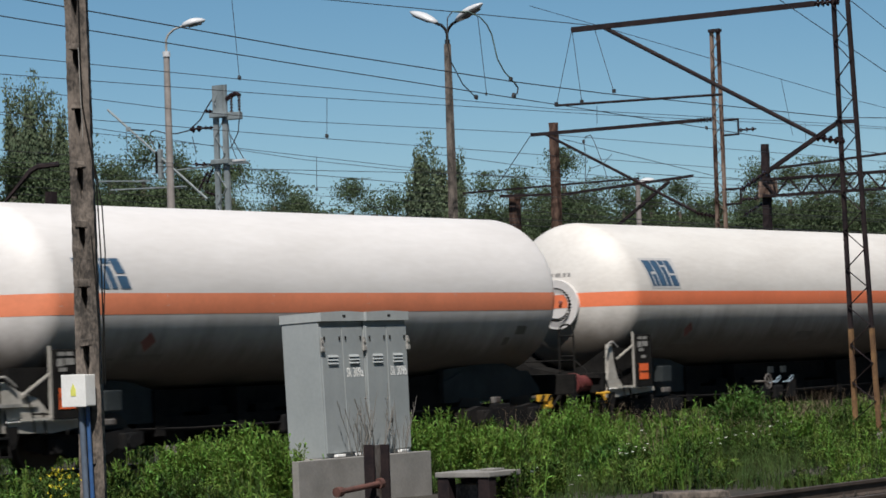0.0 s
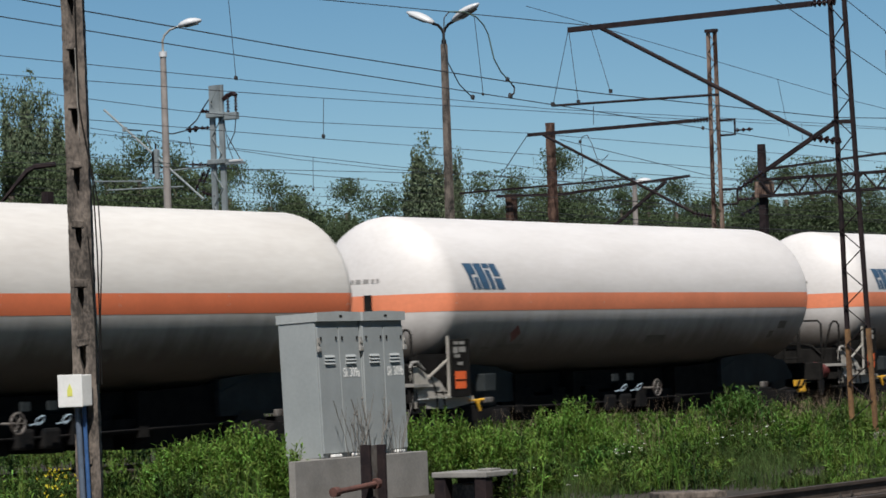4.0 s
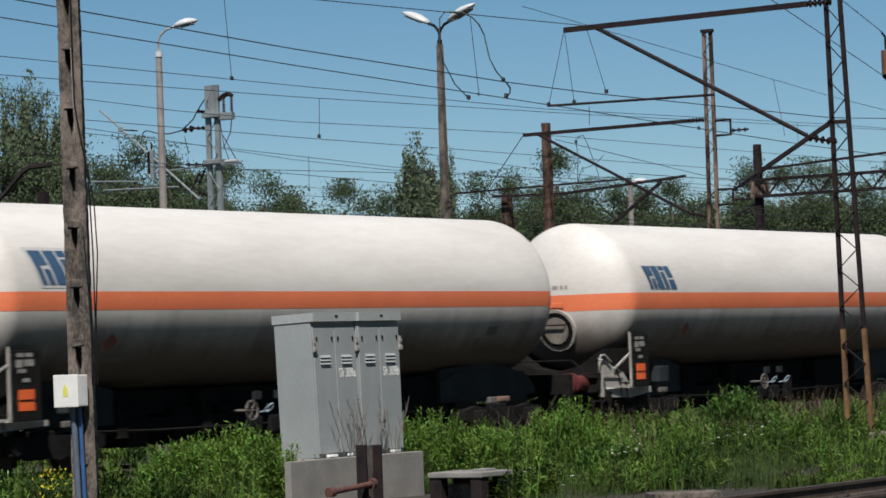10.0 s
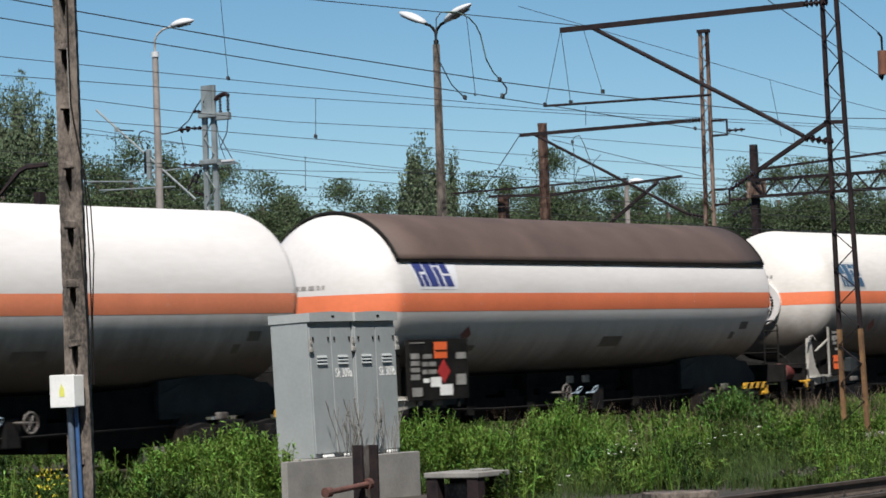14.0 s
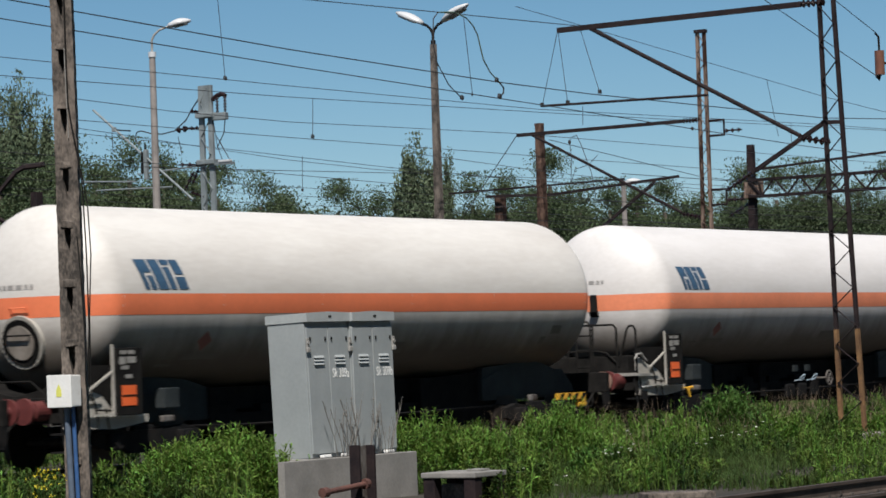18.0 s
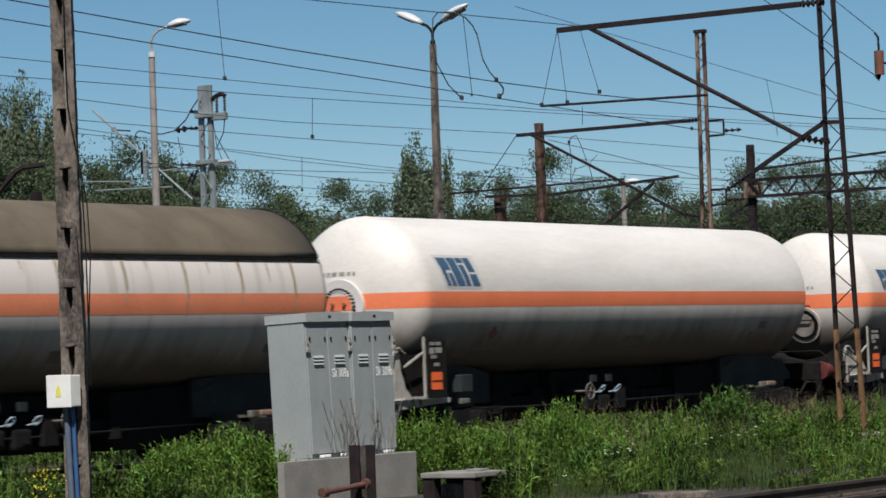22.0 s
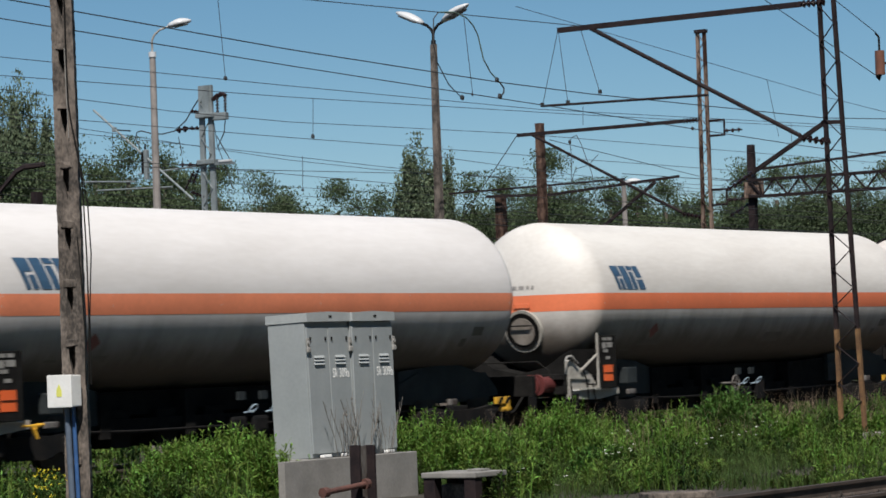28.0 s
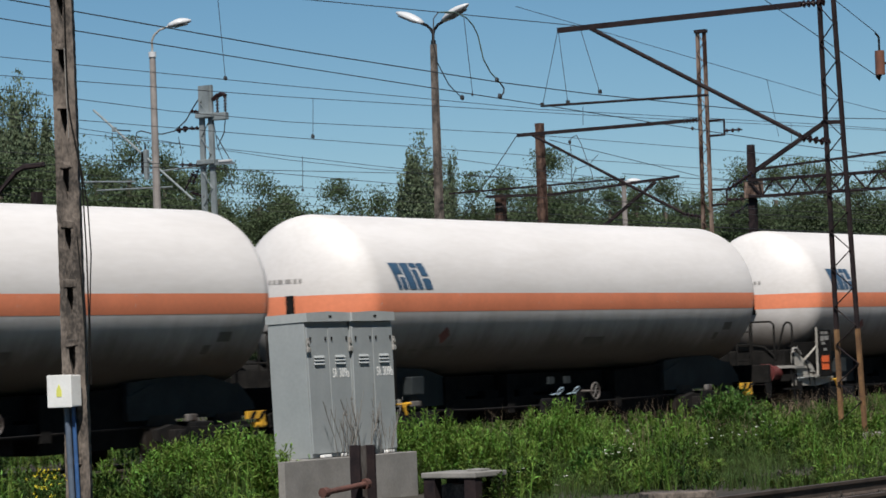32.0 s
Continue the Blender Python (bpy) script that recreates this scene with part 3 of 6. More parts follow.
def wagon(kind):
    """One four-axle gas tank wagon. kind: rail, low (flange below the stripe), mid (flange on the stripe), brown, olive."""
    xb = 8.1 if kind == "mid" else 7.2
    xa = -7.2
    words = {
        "rail": "white gas tank wagon with orange stripe and end railings",
        "low": "white gas tank wagon with orange stripe and low end flange",
        "mid": "long white gas tank wagon with bolted flange on its stripe",
        "brown": "white gas tank wagon under a brown curved sunshield roof",
        "olive": "streaked dirty gas tank wagon under an olive-brown sunshield roof",
    }[kind]
    w = thing("tank_wagon", words, "tank wagon", pose(0, 0, 0), "wagons of the train")
    skin = {"rail": M_TANK, "low": M_TANK_OLD, "mid": M_TANK_OLD, "brown": M_TANK_PALE_BELLY, "olive": M_STREAK}[kind]
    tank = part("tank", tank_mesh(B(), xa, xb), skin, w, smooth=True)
    stripe = part("stripe", stripe_mesh(B(), xa, xb, *((2.53, 2.82) if kind == "mid" else (2.455, 2.79))), M_ORANGE_PALE if kind in ("rail", "olive") else M_ORANGE, tank, "orange stripe along the tank", smooth=True)
    # weld seams
    for x in [xa, xa + 2.6, xa + 5.4, xa + 8.2, xa + 11.0, xb]:
        bm = B()
        n = 64
        a = [[bm.verts.new((x + dx, (R + e) * math.cos(2 * math.pi * k / n), ZC + (R + e) * math.sin(2 * math.pi * k / n))) for k in range(n)] for dx, e in ((-0.012, 0.0), (0.0, 0.003), (0.012, 0.0))]
        for p, q in zip(a, a[1:]):
            for k in range(n):
                bm.faces.new((p[k], p[(k + 1) % n], q[(k + 1) % n], q[k]))
        part("weld_seam", bm, skin, tank, smooth=True)
    # the maker's mark: four slanted blue blocks in a row
    # slanted plain blocks of uneven width, one slit, one split in two
    bm = B()
    x = xa + (0.36 if kind != "mid" else 0.33)
    z0, hg = (2.92, 0.53) if kind == "mid" else (2.91 if kind == "brown" else 2.86, 0.48)
    sl = 0.20
    if kind in ("mid", "brown"):
        wide = 0.16 if kind == "mid" else 0.34
        panel = [(x - 0.06 + sl, z0 - 0.05), (x + 1.14 + sl + wide * 0.3, z0 - 0.05), (x + 1.14 + wide, z0 + hg + 0.05), (x - 0.10, z0 + hg + 0.05)]
        part("logo_panel", decal(B(), panel, 0.0045, 6), M_PANELG if kind == "mid" else M_PANELW, tank, "patch of repainted tank behind the mark")
    for x0, x1, za, zb in ((0.0, 0.36, 0.27, 0.48), (0.0, 0.14, 0.0, 0.27), (0.19, 0.36, 0.0, 0.22), (0.41, 0.72, 0.0, 0.48), (0.77, 0.96, 0.0, 0.36), (0.77, 1.02, 0.39, 0.48), (1.03, 1.33, 0.0, 0.20), (1.06, 1.33, 0.24, 0.48)):
        x0, x1, za, zb = x0 * 0.84, x1 * 0.84, za * hg / 0.48, zb * hg / 0.48
        s0, s1 = sl * (1 - za / hg), sl * (1 - zb / hg)
        decal(bm, [(x + x0 + s0, z0 + za), (x + x1 + s0, z0 + za), (x + x1 + s1, z0 + zb), (x + x0 + s1, z0 + zb)], 0.009)
    part("logo", bm, M_NAVY if kind in ("brown",) else M_BLUE, tank, "row of slanted blue blocks, a maker's mark")
    # running number on the head, plain bars
    bm = B()
    zr = {"low": 2.91, "brown": 2.90, "mid": 3.16, "olive": 2.89}.get(kind, 3.02)
    h = zr - ZC
    q0 = math.sqrt(R * R - h * h)
    e0 = HEAD * math.sqrt(1 - h * h / (R * R))
    for a0, a1 in ((-0.30, -0.24), (-0.20, -0.13), (-0.08, 0.05), (0.10, 0.22), (0.26, 0.33), (0.37, 0.43)):
        vs = []
        for zz in (zr, zr + 0.075):
            for u in (a0, a1):
                yy = u
                xx = xa - HEAD * math.sqrt(max(0, 1 - (yy / R) ** 2 - ((zz - ZC) / R) ** 2)) - 0.006
                vs.append(bm.verts.new((xx, yy, zz)))
        bm.faces.new((vs[0], vs[1], vs[3], vs[2]))
        part("number_bar", bm, M_NUMBER, tank, "unreadable grey number")
        bm = B()
    bm.free()
    if kind == "olive":
        bm = B()
        rows = [[bm.verts.new((xa - HEAD * math.sqrt(1 - (yy / R) ** 2 - ((zz - ZC) / R) ** 2) - 0.004, yy, zz)) for yy in (-0.36, -0.1, 0.15, 0.4, 0.6)] for zz in (2.81, 2.97, 3.14)]
        for p, q in zip(rows, rows[1:]):
            for k in range(4):
                bm.faces.new((p[k], p[k + 1], q[k + 1], q[k]))
        part("number_panel", bm, M_WHITE, tank, "fresh white panel behind the number")
    # head flange
    if kind in ("low", "mid", "brown"):
        zc, rr = {"low": (2.08, 0.43), "mid": (2.60, 0.50), "brown": (2.03, 0.40)}[kind]
        tilt = math.degrees(math.asin((zc - ZC) / R)) * 0.45
        xs = xa - HEAD * math.sqrt(1 - ((zc - ZC) / R) ** 2)
        deep = -0.035 if kind == "low" else -0.07
        fl = part("flange_ring", rod(B(), (0.06, 0, 0), (deep, 0, 0), rr, rr, 40), {"low": M_CREAM, "brown": M_COVER}.get(kind, M_WHITE), w, "grey flange ring" if kind == "brown" else "white flange ring", at=pose(xs + (0 if kind == "low" else 0.03), 0, zc, 0, tilt, 0))
        rc = rr * {"mid": 0.56, "low": 0.64}.get(kind, 0.76)
        part("flange_cover", rod(B(), (deep, 0, 0), (deep - 0.03, 0, 0), rc, rc, 36), M_WHITE if kind == "mid" else M_COVER, fl, "bolted cover plate")
        rb = rr * (0.66 if kind == 'mid' else 0.83)
        nb, br = (30, 0.017) if kind == "mid" else (24, 0.018)
        for k in range(nb):
            a = 2 * math.pi * k / nb
            part("bolt", rod(B(), (deep, rb * math.cos(a), rb * math.sin(a)), (deep - (0.03 if kind == "low" else 0.065), rb * math.cos(a), rb * math.sin(a)), br, n=6), M_BLACK, fl)
        if kind == "low":
            part("flange_groove", rod(B(), (deep, 0, 0), (deep - 0.012, 0, 0), rr * 0.87, rr * 0.87, 36), M_BLACK, fl, "black ring round the cover")
            part("cover_handle", tube(B(), [(-0.06, -0.24, 0.12), (-0.11, -0.22, 0.13), (-0.11, 0.22, 0.13), (-0.06, 0.24, 0.12)], 0.016), M_BLACK, fl, "black bar handle across the cover")
        if kind == "mid":
            rc0 = rr * 0.555
            ring = [(rc0 * math.cos(a), rc0 * math.sin(a)) for a in [math.pi * 2 * k / 48 for k in range(48)]]
            bm = prism(B(), [(max(-rc0, min(rc0, y)), max(-0.07, min(0.20, z))) for y, z in ring if -0.075 < z < 0.21], -0.105, -0.098)
            for v in bm.verts:
                v.co = (v.co.y, v.co.x, v.co.z)
            part("cover_stripe", bm, M_ORANGE, fl, "orange stripe across the cover")
            for y in (-0.13, 0.13):
                part("lug", rod(B(), (-0.10, y, 0.05), (-0.15, y, 0.05), 0.033, n=10), M_REDOLD, fl)
    if kind in ("rail", "olive"):
        bm = B()
        box(bm, xa - HEAD - 0.06, -0.14, 2.44, xa - HEAD + 0.05, 0.0, 2.80, 0.01)
        prism(bm, [(xa - HEAD - 0.10, 2.44), (xa - HEAD + 0.04, 2.44), (xa - HEAD + 0.04, 2.33), (xa - HEAD - 0.02, 2.36)], -0.16, 0.02)
        part("lamp_bracket", bm, M_DARK, w, "dark tail lamp bracket")
    if kind == "low":
        bm = B()
        tube(bm, [(xa - HEAD + 0.02, -0.2, 2.50), (xa - HEAD - 0.05, -0.2, 2.62), (xa - HEAD - 0.05, 0.14, 2.62), (xa - HEAD + 0.02, 0.14, 2.50)], 0.011)
        part("head_handle", bm, M_ORANGE, w)
    # sunshield
    if kind in ("brown", "olive"):
        rm = M_ROOF_BROWN if kind == "brown" else M_ROOF_OLIVE
        bm = B()
        n = 30
        lo = radians(25)
        grid = []
        for rr in (1.540, 1.575):
            grid.append([[bm.verts.new((x, -rr * math.cos(lo + (math.pi - 2 * lo) * k / n), ZC + rr * math.sin(lo + (math.pi - 2 * lo) * k / n))) for k in range(n + 1)] for x in [xa + (xb - xa) * i / 12 for i in range(13)]])
        for g in grid:
            for a, b in zip(g, g[1:]):
                for k in range(n):
                    bm.faces.new((a[k], a[k + 1], b[k + 1], b[k]))
        for i in (0, 12):
            for k in range(n):
                bm.faces.new((grid[0][i][k], grid[0][i][k + 1], grid[1][i][k + 1], grid[1][i][k]))
        for k in (0, n):
            for i in range(12):
                bm.faces.new((grid[0][i][k], grid[0][i + 1][k], grid[1][i + 1][k], grid[1][i][k]))
        rf = part("sunshield", bm, rm, w, "curved sunshield roof over the tank", smooth=False)
        rf.data.polygons.foreach_set("use_smooth", [True] * len(rf.data.polygons))
        for sy in (-1, 1):
            bm = B()
            box(bm, xa - 0.02, sy * 1.550 * math.cos(lo) - 0.02 + 0.005 * sy, ZC + 1.550 * math.sin(lo) - 0.05, xb + 0.02, sy * 1.550 * math.cos(lo) + 0.02 + 0.005 * sy, ZC + 1.550 * math.sin(lo) + 0.0)
            part("sunshield_edge", bm, M_BLACK, rf)
        for x in (xa - 0.03, xb + 0.03):
            pts = [(x, -1.560 * math.cos(lo + (math.pi - 2 * lo) * k / n), ZC + 1.560 * math.sin(lo + (math.pi - 2 * lo) * k / n)) for k in range(n + 1)]
            part("sunshield_end_rim", tube(B(), pts, 0.035), M_BLACK, rf)
    # marks on the lower side
    for (x0, z0, x1, z1, m) in ((-5.9, 1.62, -5.5, 1.66, M_MARK), (-5.9, 1.74, -5.6, 1.78, M_MARK), (-5.35, 1.72, -4.4, 1.82, M_MARK), (0.3, 1.72, 1.1, 1.92, M_MARKW), (6.1, 2.0, 6.45, 2.16, M_MARK), (5.8, 1.80, 6.0, 1.95, M_MARK)):
        part("side_mark", decal(B(), [(x0, z0), (x1, z0), (x1, z1), (x0, z1)]), M_FAINT, tank, "faint weathered mark")
    part("hazard_mark", decal(B(), [(-5.12, 2.02), (-4.93, 1.86), (-4.74, 2.02), (-4.93, 2.18)], 0.009), M_REDOLD, tank, "small red diamond mark")
    if kind == "olive":
        for k in range(18):
            x = xa + 1.15 + k * 0.78 + 0.09 * math.sin(k * 2.7)
            strong = k % 2 == 0
            zl = (2.42 if k % 4 == 0 else 2.60) if strong else 2.95 + 0.12 * (k % 3)
            wd = 0.075 if strong else 0.03
            for dx, f, m in ((0.0, 1.0, M_DRIP), (wd * 0.5, 0.7, M_DRIPD)):
                zz = 3.40 - (3.40 - zl) * f
                part("rust_drip", decal(B(), [(x + dx + 0.02, zz), (x + dx + wd * 0.3 + 0.02, zz), (x + dx + wd * (0.8 if f == 1.0 else 0.4), 3.40), (x + dx, 3.40)], 0.008 if f == 1.0 else 0.010, 8), m, tank, "rusty drip below the sunshield")
    # data board at the end
    if kind in ("brown", "olive"):
        x0, x1 = -7.0, -5.0 if kind == "brown" else -5.3
        bd = part("data_board", box(B(), x0, -1.42, 0.84, x1, -1.36, 1.96, 0.01), M_BLACK, w, "black data board with white and red plates")
        y = -1.42
        u = (x1 - x0) / 2.0
        plate(bd, "orange_plate", x0 + 0.86 * u, 1.60, x0 + 1.28 * u, 1.90, y, M_PLACARD)
        plate(bd, "plate_bar", x0 + 0.86 * u, 1.74, x0 + 1.28 * u, 1.755, y - 0.009, M_BLACK)
        dm = part("diamond_plate", prism(B(), [(x0 + 0.95 * u, 1.36), (x0 + 1.16 * u, 1.58 - 0.44), (x0 + 1.37 * u, 1.36), (x0 + 1.16 * u, 1.58)], y - 0.008, y), M_RED, bd, "red diamond plate")
        for (a, b, c, d) in ((0.06, 1.88, 0.55, 1.90), (0.08, 1.60, 0.35, 1.70), (0.08, 1.48, 0.35, 1.56), (0.08, 1.36, 0.35, 1.44), (0.08, 1.22, 0.35, 1.32), (0.10, 0.92, 0.42, 1.08), (0.48, 1.60, 0.76, 1.68), (0.46, 1.46, 0.62, 1.54), (0.66, 1.46, 0.90, 1.54), (0.46, 1.32, 0.60, 1.40), (0.64, 1.32, 0.90, 1.40), (0.48, 1.16, 0.66, 1.24), (0.72, 1.08, 1.06, 1.26), (1.02, 0.92, 1.44, 1.12), (1.60, 1.58, 1.92, 1.70), (1.58, 1.10, 1.90, 1.30)):
            plate(bd, "white_plate", x0 + a * u, b, x0 + c * u, d, y, M_MARKW if b < 1.3 and 0.3 < a < 1.1 else M_GREYW)
        for x in (x0 + 0.3, x1 - 0.3):
            part("board_post", rod(B(), (x, -1.38, 0.70), (x, -1.36, 1.2), 0.03), M_DARK, bd)
    else:
        bd = part("data_board", box(B(), -7.32, -1.42, 0.88, -6.68, -1.37, 1.94, 0.01), M_BLACK, w, "black data board with an orange plate")
        y = -1.42
        for (a, b, c, d) in ((-7.22, 1.84, -7.06, 1.90), (-7.02, 1.84, -6.86, 1.90), (-7.24, 1.68, -7.10, 1.80), (-7.06, 1.70, -6.84, 1.80), (-7.20, 1.60, -7.02, 1.66), (-7.10, 1.46, -6.94, 1.52)):
            plate(bd, "white_plate", a, b, c, d, y, M_GREYW)
        plate(bd, "orange_plate", -7.20, 1.03, -6.84, 1.35, y, M_PLACARD, "orange hazard plate")
        plate(bd, "plate_bar", -7.20, 1.185, -6.84, 1.20, y - 0.009, M_BLACK)
        bm = B()
        beam(bm, (-7.36, -1.38, 0.86), (-7.36, -1.38, 2.0), 0.036, 0.036, (0, 1, 0))
        zd = (1.73, 1.46) if kind == "mid" else (1.58, 1.26)
        beam(bm, (-7.36, -1.38, zd[0]), (-7.97, -1.34, zd[1]), 0.032, 0.032, (0, 1, 0))
        beam(bm, (-7.36, -1.38, 0.90), (-8.0, -1.34, 0.90), 0.036, 0.036, (0, 1, 0))
        part("board_frame", bm, M_CREAM, w, "pale grey board frame")
        part("side_box", box(B(), -5.85, -1.20, 0.95, -5.45, -1.0, 1.28, 0.02), M_SADDLE, w)
    # underframe
    end = xb + 0.0
    for x0, x1 in ((xa + 0.9, xa + 3.0),):
        bm = B()
        prism(bm, [(x0, 0.72), (x0 - 0.3, 1.2), (x0 + 0.1, 1.5), (x1 - 0.6, 1.40), (x1, 1.26), (x1, 0.72)], -0.80, 0.80)
        part("saddle", bm, M_SADDLE, w, "blue-grey tank saddle")
    bm = B()
    prism(bm, [(end - 2.8, 0.76), (end - 2.8, 1.38), (end - 0.9, 1.5), (end + 0.3, 1.22), (end + 0.3, 0.76)], -0.80, 0.80)
    part("saddle", bm, M_SADDLE, w, "blue-grey tank saddle")
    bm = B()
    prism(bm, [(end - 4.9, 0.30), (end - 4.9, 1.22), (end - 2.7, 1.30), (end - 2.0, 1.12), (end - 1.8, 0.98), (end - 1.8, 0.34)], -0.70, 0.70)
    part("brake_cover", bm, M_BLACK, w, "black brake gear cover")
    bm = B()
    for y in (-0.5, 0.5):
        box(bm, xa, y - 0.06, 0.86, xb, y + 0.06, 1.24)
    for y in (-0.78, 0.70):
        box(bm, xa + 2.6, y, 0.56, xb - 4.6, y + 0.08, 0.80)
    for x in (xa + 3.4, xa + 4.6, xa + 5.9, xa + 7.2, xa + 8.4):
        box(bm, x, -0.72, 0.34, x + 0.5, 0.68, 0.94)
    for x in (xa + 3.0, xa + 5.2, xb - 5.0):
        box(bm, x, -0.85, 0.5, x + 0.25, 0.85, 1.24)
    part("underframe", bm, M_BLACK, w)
    part("brake_cylinder", rod(B(), (-3.6, -0.2, 0.62), (-2.6, -0.2, 0.62), 0.19, n=18), M_BLACK, w)
    bm = B()
    tube(bm, [(xa + 1.0, -0.82, 0.66), (xa + 4, -0.84, 0.60), (0, -0.84, 0.60), (xb - 2, -0.82, 0.66)], 0.02)
    part("brake_pipe", bm, M_DARK, w)
    for x in (xa - 1.12, xb + 0.92):
        bm = prism(B(), [(x, 0.80), (x + 0.26, 0.80), (x + 0.24, 0.60), (x + 0.16, 0.46), (x + 0.06, 0.46), (x + 0.02, 0.60)], -1.33, -1.29)
        lug = part("lifting_lug", bm, M_DARK, w, "dark steel lifting lug")
        part("lug_hole", rod(B(), (x + 0.11, -1.336, 0.54), (x + 0.11, -1.325, 0.54), 0.032, n=12), M_BLACK, lug)
    # valves and hand wheel amidships
    bm = B()
    n = 20
    xw, rw = (0.72 if kind in ("rail", "olive") else -1.15), 0.16
    for k in range(n):
        a, b = 2 * math.pi * k / n, 2 * math.pi * (k + 1) / n
        rod(bm, (xw + rw * math.cos(a), -1.24, 0.84 + rw * math.sin(a)), (xw + rw * math.cos(b), -1.24, 0.84 + rw * math.sin(b)), 0.018, n=6)
    for k in range(3):
        a = math.pi * k / 3
        rod(bm, (xw + rw * math.cos(a), -1.24, 0.84 + rw * math.sin(a)), (xw - rw * math.cos(a), -1.24, 0.84 - rw * math.sin(a)), 0.010, n=5)
    rod(bm, (xw, -1.24, 0.84), (xw, -0.85, 0.84), 0.022)
    part("hand_wheel", bm, M_STUB, w, "grey-brown brake hand wheel")
    for x in (-0.60, 0.02):
        bm = B()
        for k in range(n):
            a, b = 2 * math.pi * k / n, 2 * math.pi * (k + 1) / n
            rod(bm, (x + 0.085 * math.cos(a), -1.20 - 0.06 * math.sin(a), 0.87 + 0.07 * math.sin(a)), (x + 0.085 * math.cos(b), -1.20 - 0.06 * math.sin(b), 0.87 + 0.07 * math.sin(b)), 0.010, n=6)
        rod(bm, (x, -1.22, 0.84), (x, -1.0, 0.80), 0.012)
        part("valve_ring", bm, M_SKYBLUE, w, "pale blue valve ring")
        part("valve_body", box(B(), x - 0.2, -0.92, 0.42, x + 0.2, -0.66, 0.74, 0.05), M_DARK, w)
        part("valve_plate", box(B(), x - 0.42, -1.22, 1.02, x - 0.24, -1.16, 1.16), M_SADDLE, w)
    part("valve_cabinet", box(B(), 0.5, -0.92, 0.45, 0.85, -0.66, 0.92, 0.02), M_DARK, w)
    # ends, brackets, hazard boards
    xh0, xh1 = xa - 1.25, xb + 1.25
    end_gear(w, -1, xh0, kind in ("rail", "olive"), kind in ("mid", "brown"), False)
    end_gear(w, 1, xh1, False, False, kind in ("olive", "brown", "low"))
    gusset(w, -1, xh0, kind == 'mid')
    gusset(w, 1, xh1 - 0.05, False)
    striped_bar(w, xh0 + 0.15, xh0 + 1.9, 0.855, 0.875, -1.34, M_MARKW, M_BLACK, 16, "edge_tape", "thin white and black warning tape")
    if kind in ("rail", "low", "brown"):
        bar0, bars = (xb - 0.35, 2) if kind == "rail" else (xb - 0.95, 4)
        striped_bar(w, bar0, xb + 0.15, 0.70, 0.83, -1.36, M_YELLOW, M_BLACK, bars, "hazard_bar", "yellow bar with black slanted stripes")
        bm = B()
        box(bm, xb + 0.02, -1.36, 0.55, xb + 0.16, -1.24, 0.78, 0.03)
        rod(bm, (xb - 0.1, -1.30, 0.60), (xb + 0.2, -1.30, 0.60), 0.05, n=10)
        part("isolating_lever", bm, M_YELLOW, w, "yellow brake isolating lever")
    else:
        part("change_lever", box(B(), xb - 1.7, -1.40, 0.74, xb - 1.3, -1.26, 0.84, 0.03), M_PINK, w, "pale worn change-over lever")
    lx = {"rail": xa + 0.75, "olive": xa + 2.3, "low": xa + 0.95, "brown": xa - 0.75, "mid": xa - 1.45}[kind]
    bm = B()
    box(bm, lx, -1.39, 0.74, lx + 0.13, -1.33, 0.82, 0.02)
    rod(bm, (lx + 0.05, -1.37, 0.75), (lx + 0.12, -1.38, 0.60), 0.038, 0.026, 10)
    rod(bm, (lx - 0.22, -1.37, 0.80), (lx, -1.37, 0.79), 0.018, n=8)
    rod(bm, (lx + 0.12, -1.37, 0.80), (lx + 0.26, -1.37, 0.80), 0.030, n=8)
    if kind != "low":
        part("isolating_lever", bm, M_YELLOW, w, "yellow brake isolating lever")
    else:
        bm.free()
    part("lever_plate", box(B(), xb - 1.95, -1.36, 0.72, xb - 1.7, -1.28, 0.84, 0.02), M_STUB, w)
    part("lever_plate", box(B(), xa + 1.1, -1.36, 0.74, xa + 1.4, -1.28, 0.84, 0.02), M_STUB, w)
    bogies, axles = [], []
    for x in (xa + 1.05, xb - 1.05):
        b, ax = bogie(w, x)
        axles += ax
    return w


ORDER = [("mid", 52.73), ("rail", 34.82), ("rail", 17.08), ("low", -0.82), ("low", -18.90), ("mid", -37.76), ("brown", -55.57), ("rail", -73.39), ("low", -91.40), ("mid", -110.48), ("olive", -128.38), ("low", -146.33), ("rail", -164.39), ("rail", -182.37), ("rail", -200.30)]
WAGONS = []
first = {}
for kind, at in ORDER:
    x = at + 6.9
    if kind in first:
        w = copy_thing(first[kind], pose(x, 0, 0))
    else:
        w = first[kind] = wagon(kind)
        w.matrix_basis = pose(x, 0, 0)
    WAGONS.append((w, x))


# ---- cabinet, pole and small things before the train ----
def text_mesh(words, size, material, name, parent, m):
    cu = bpy.data.curves.new(name, "FONT")
    cu.body, cu.size, cu.extrude, cu.offset = words, size, 0.001, 0.001
    tmp = bpy.data.objects.new(name, cu)
    scene.collection.objects.link(tmp)
    me = bpy.data.meshes.new_from_object(tmp.evaluated_get(bpy.context.evaluated_depsgraph_get()))
    bpy.data.objects.remove(tmp)
    me.materials.clear()
    me.materials.append(material)
    ob = new(name, me)
    ob.parent = parent
    ob.matrix_basis = m
    return ob


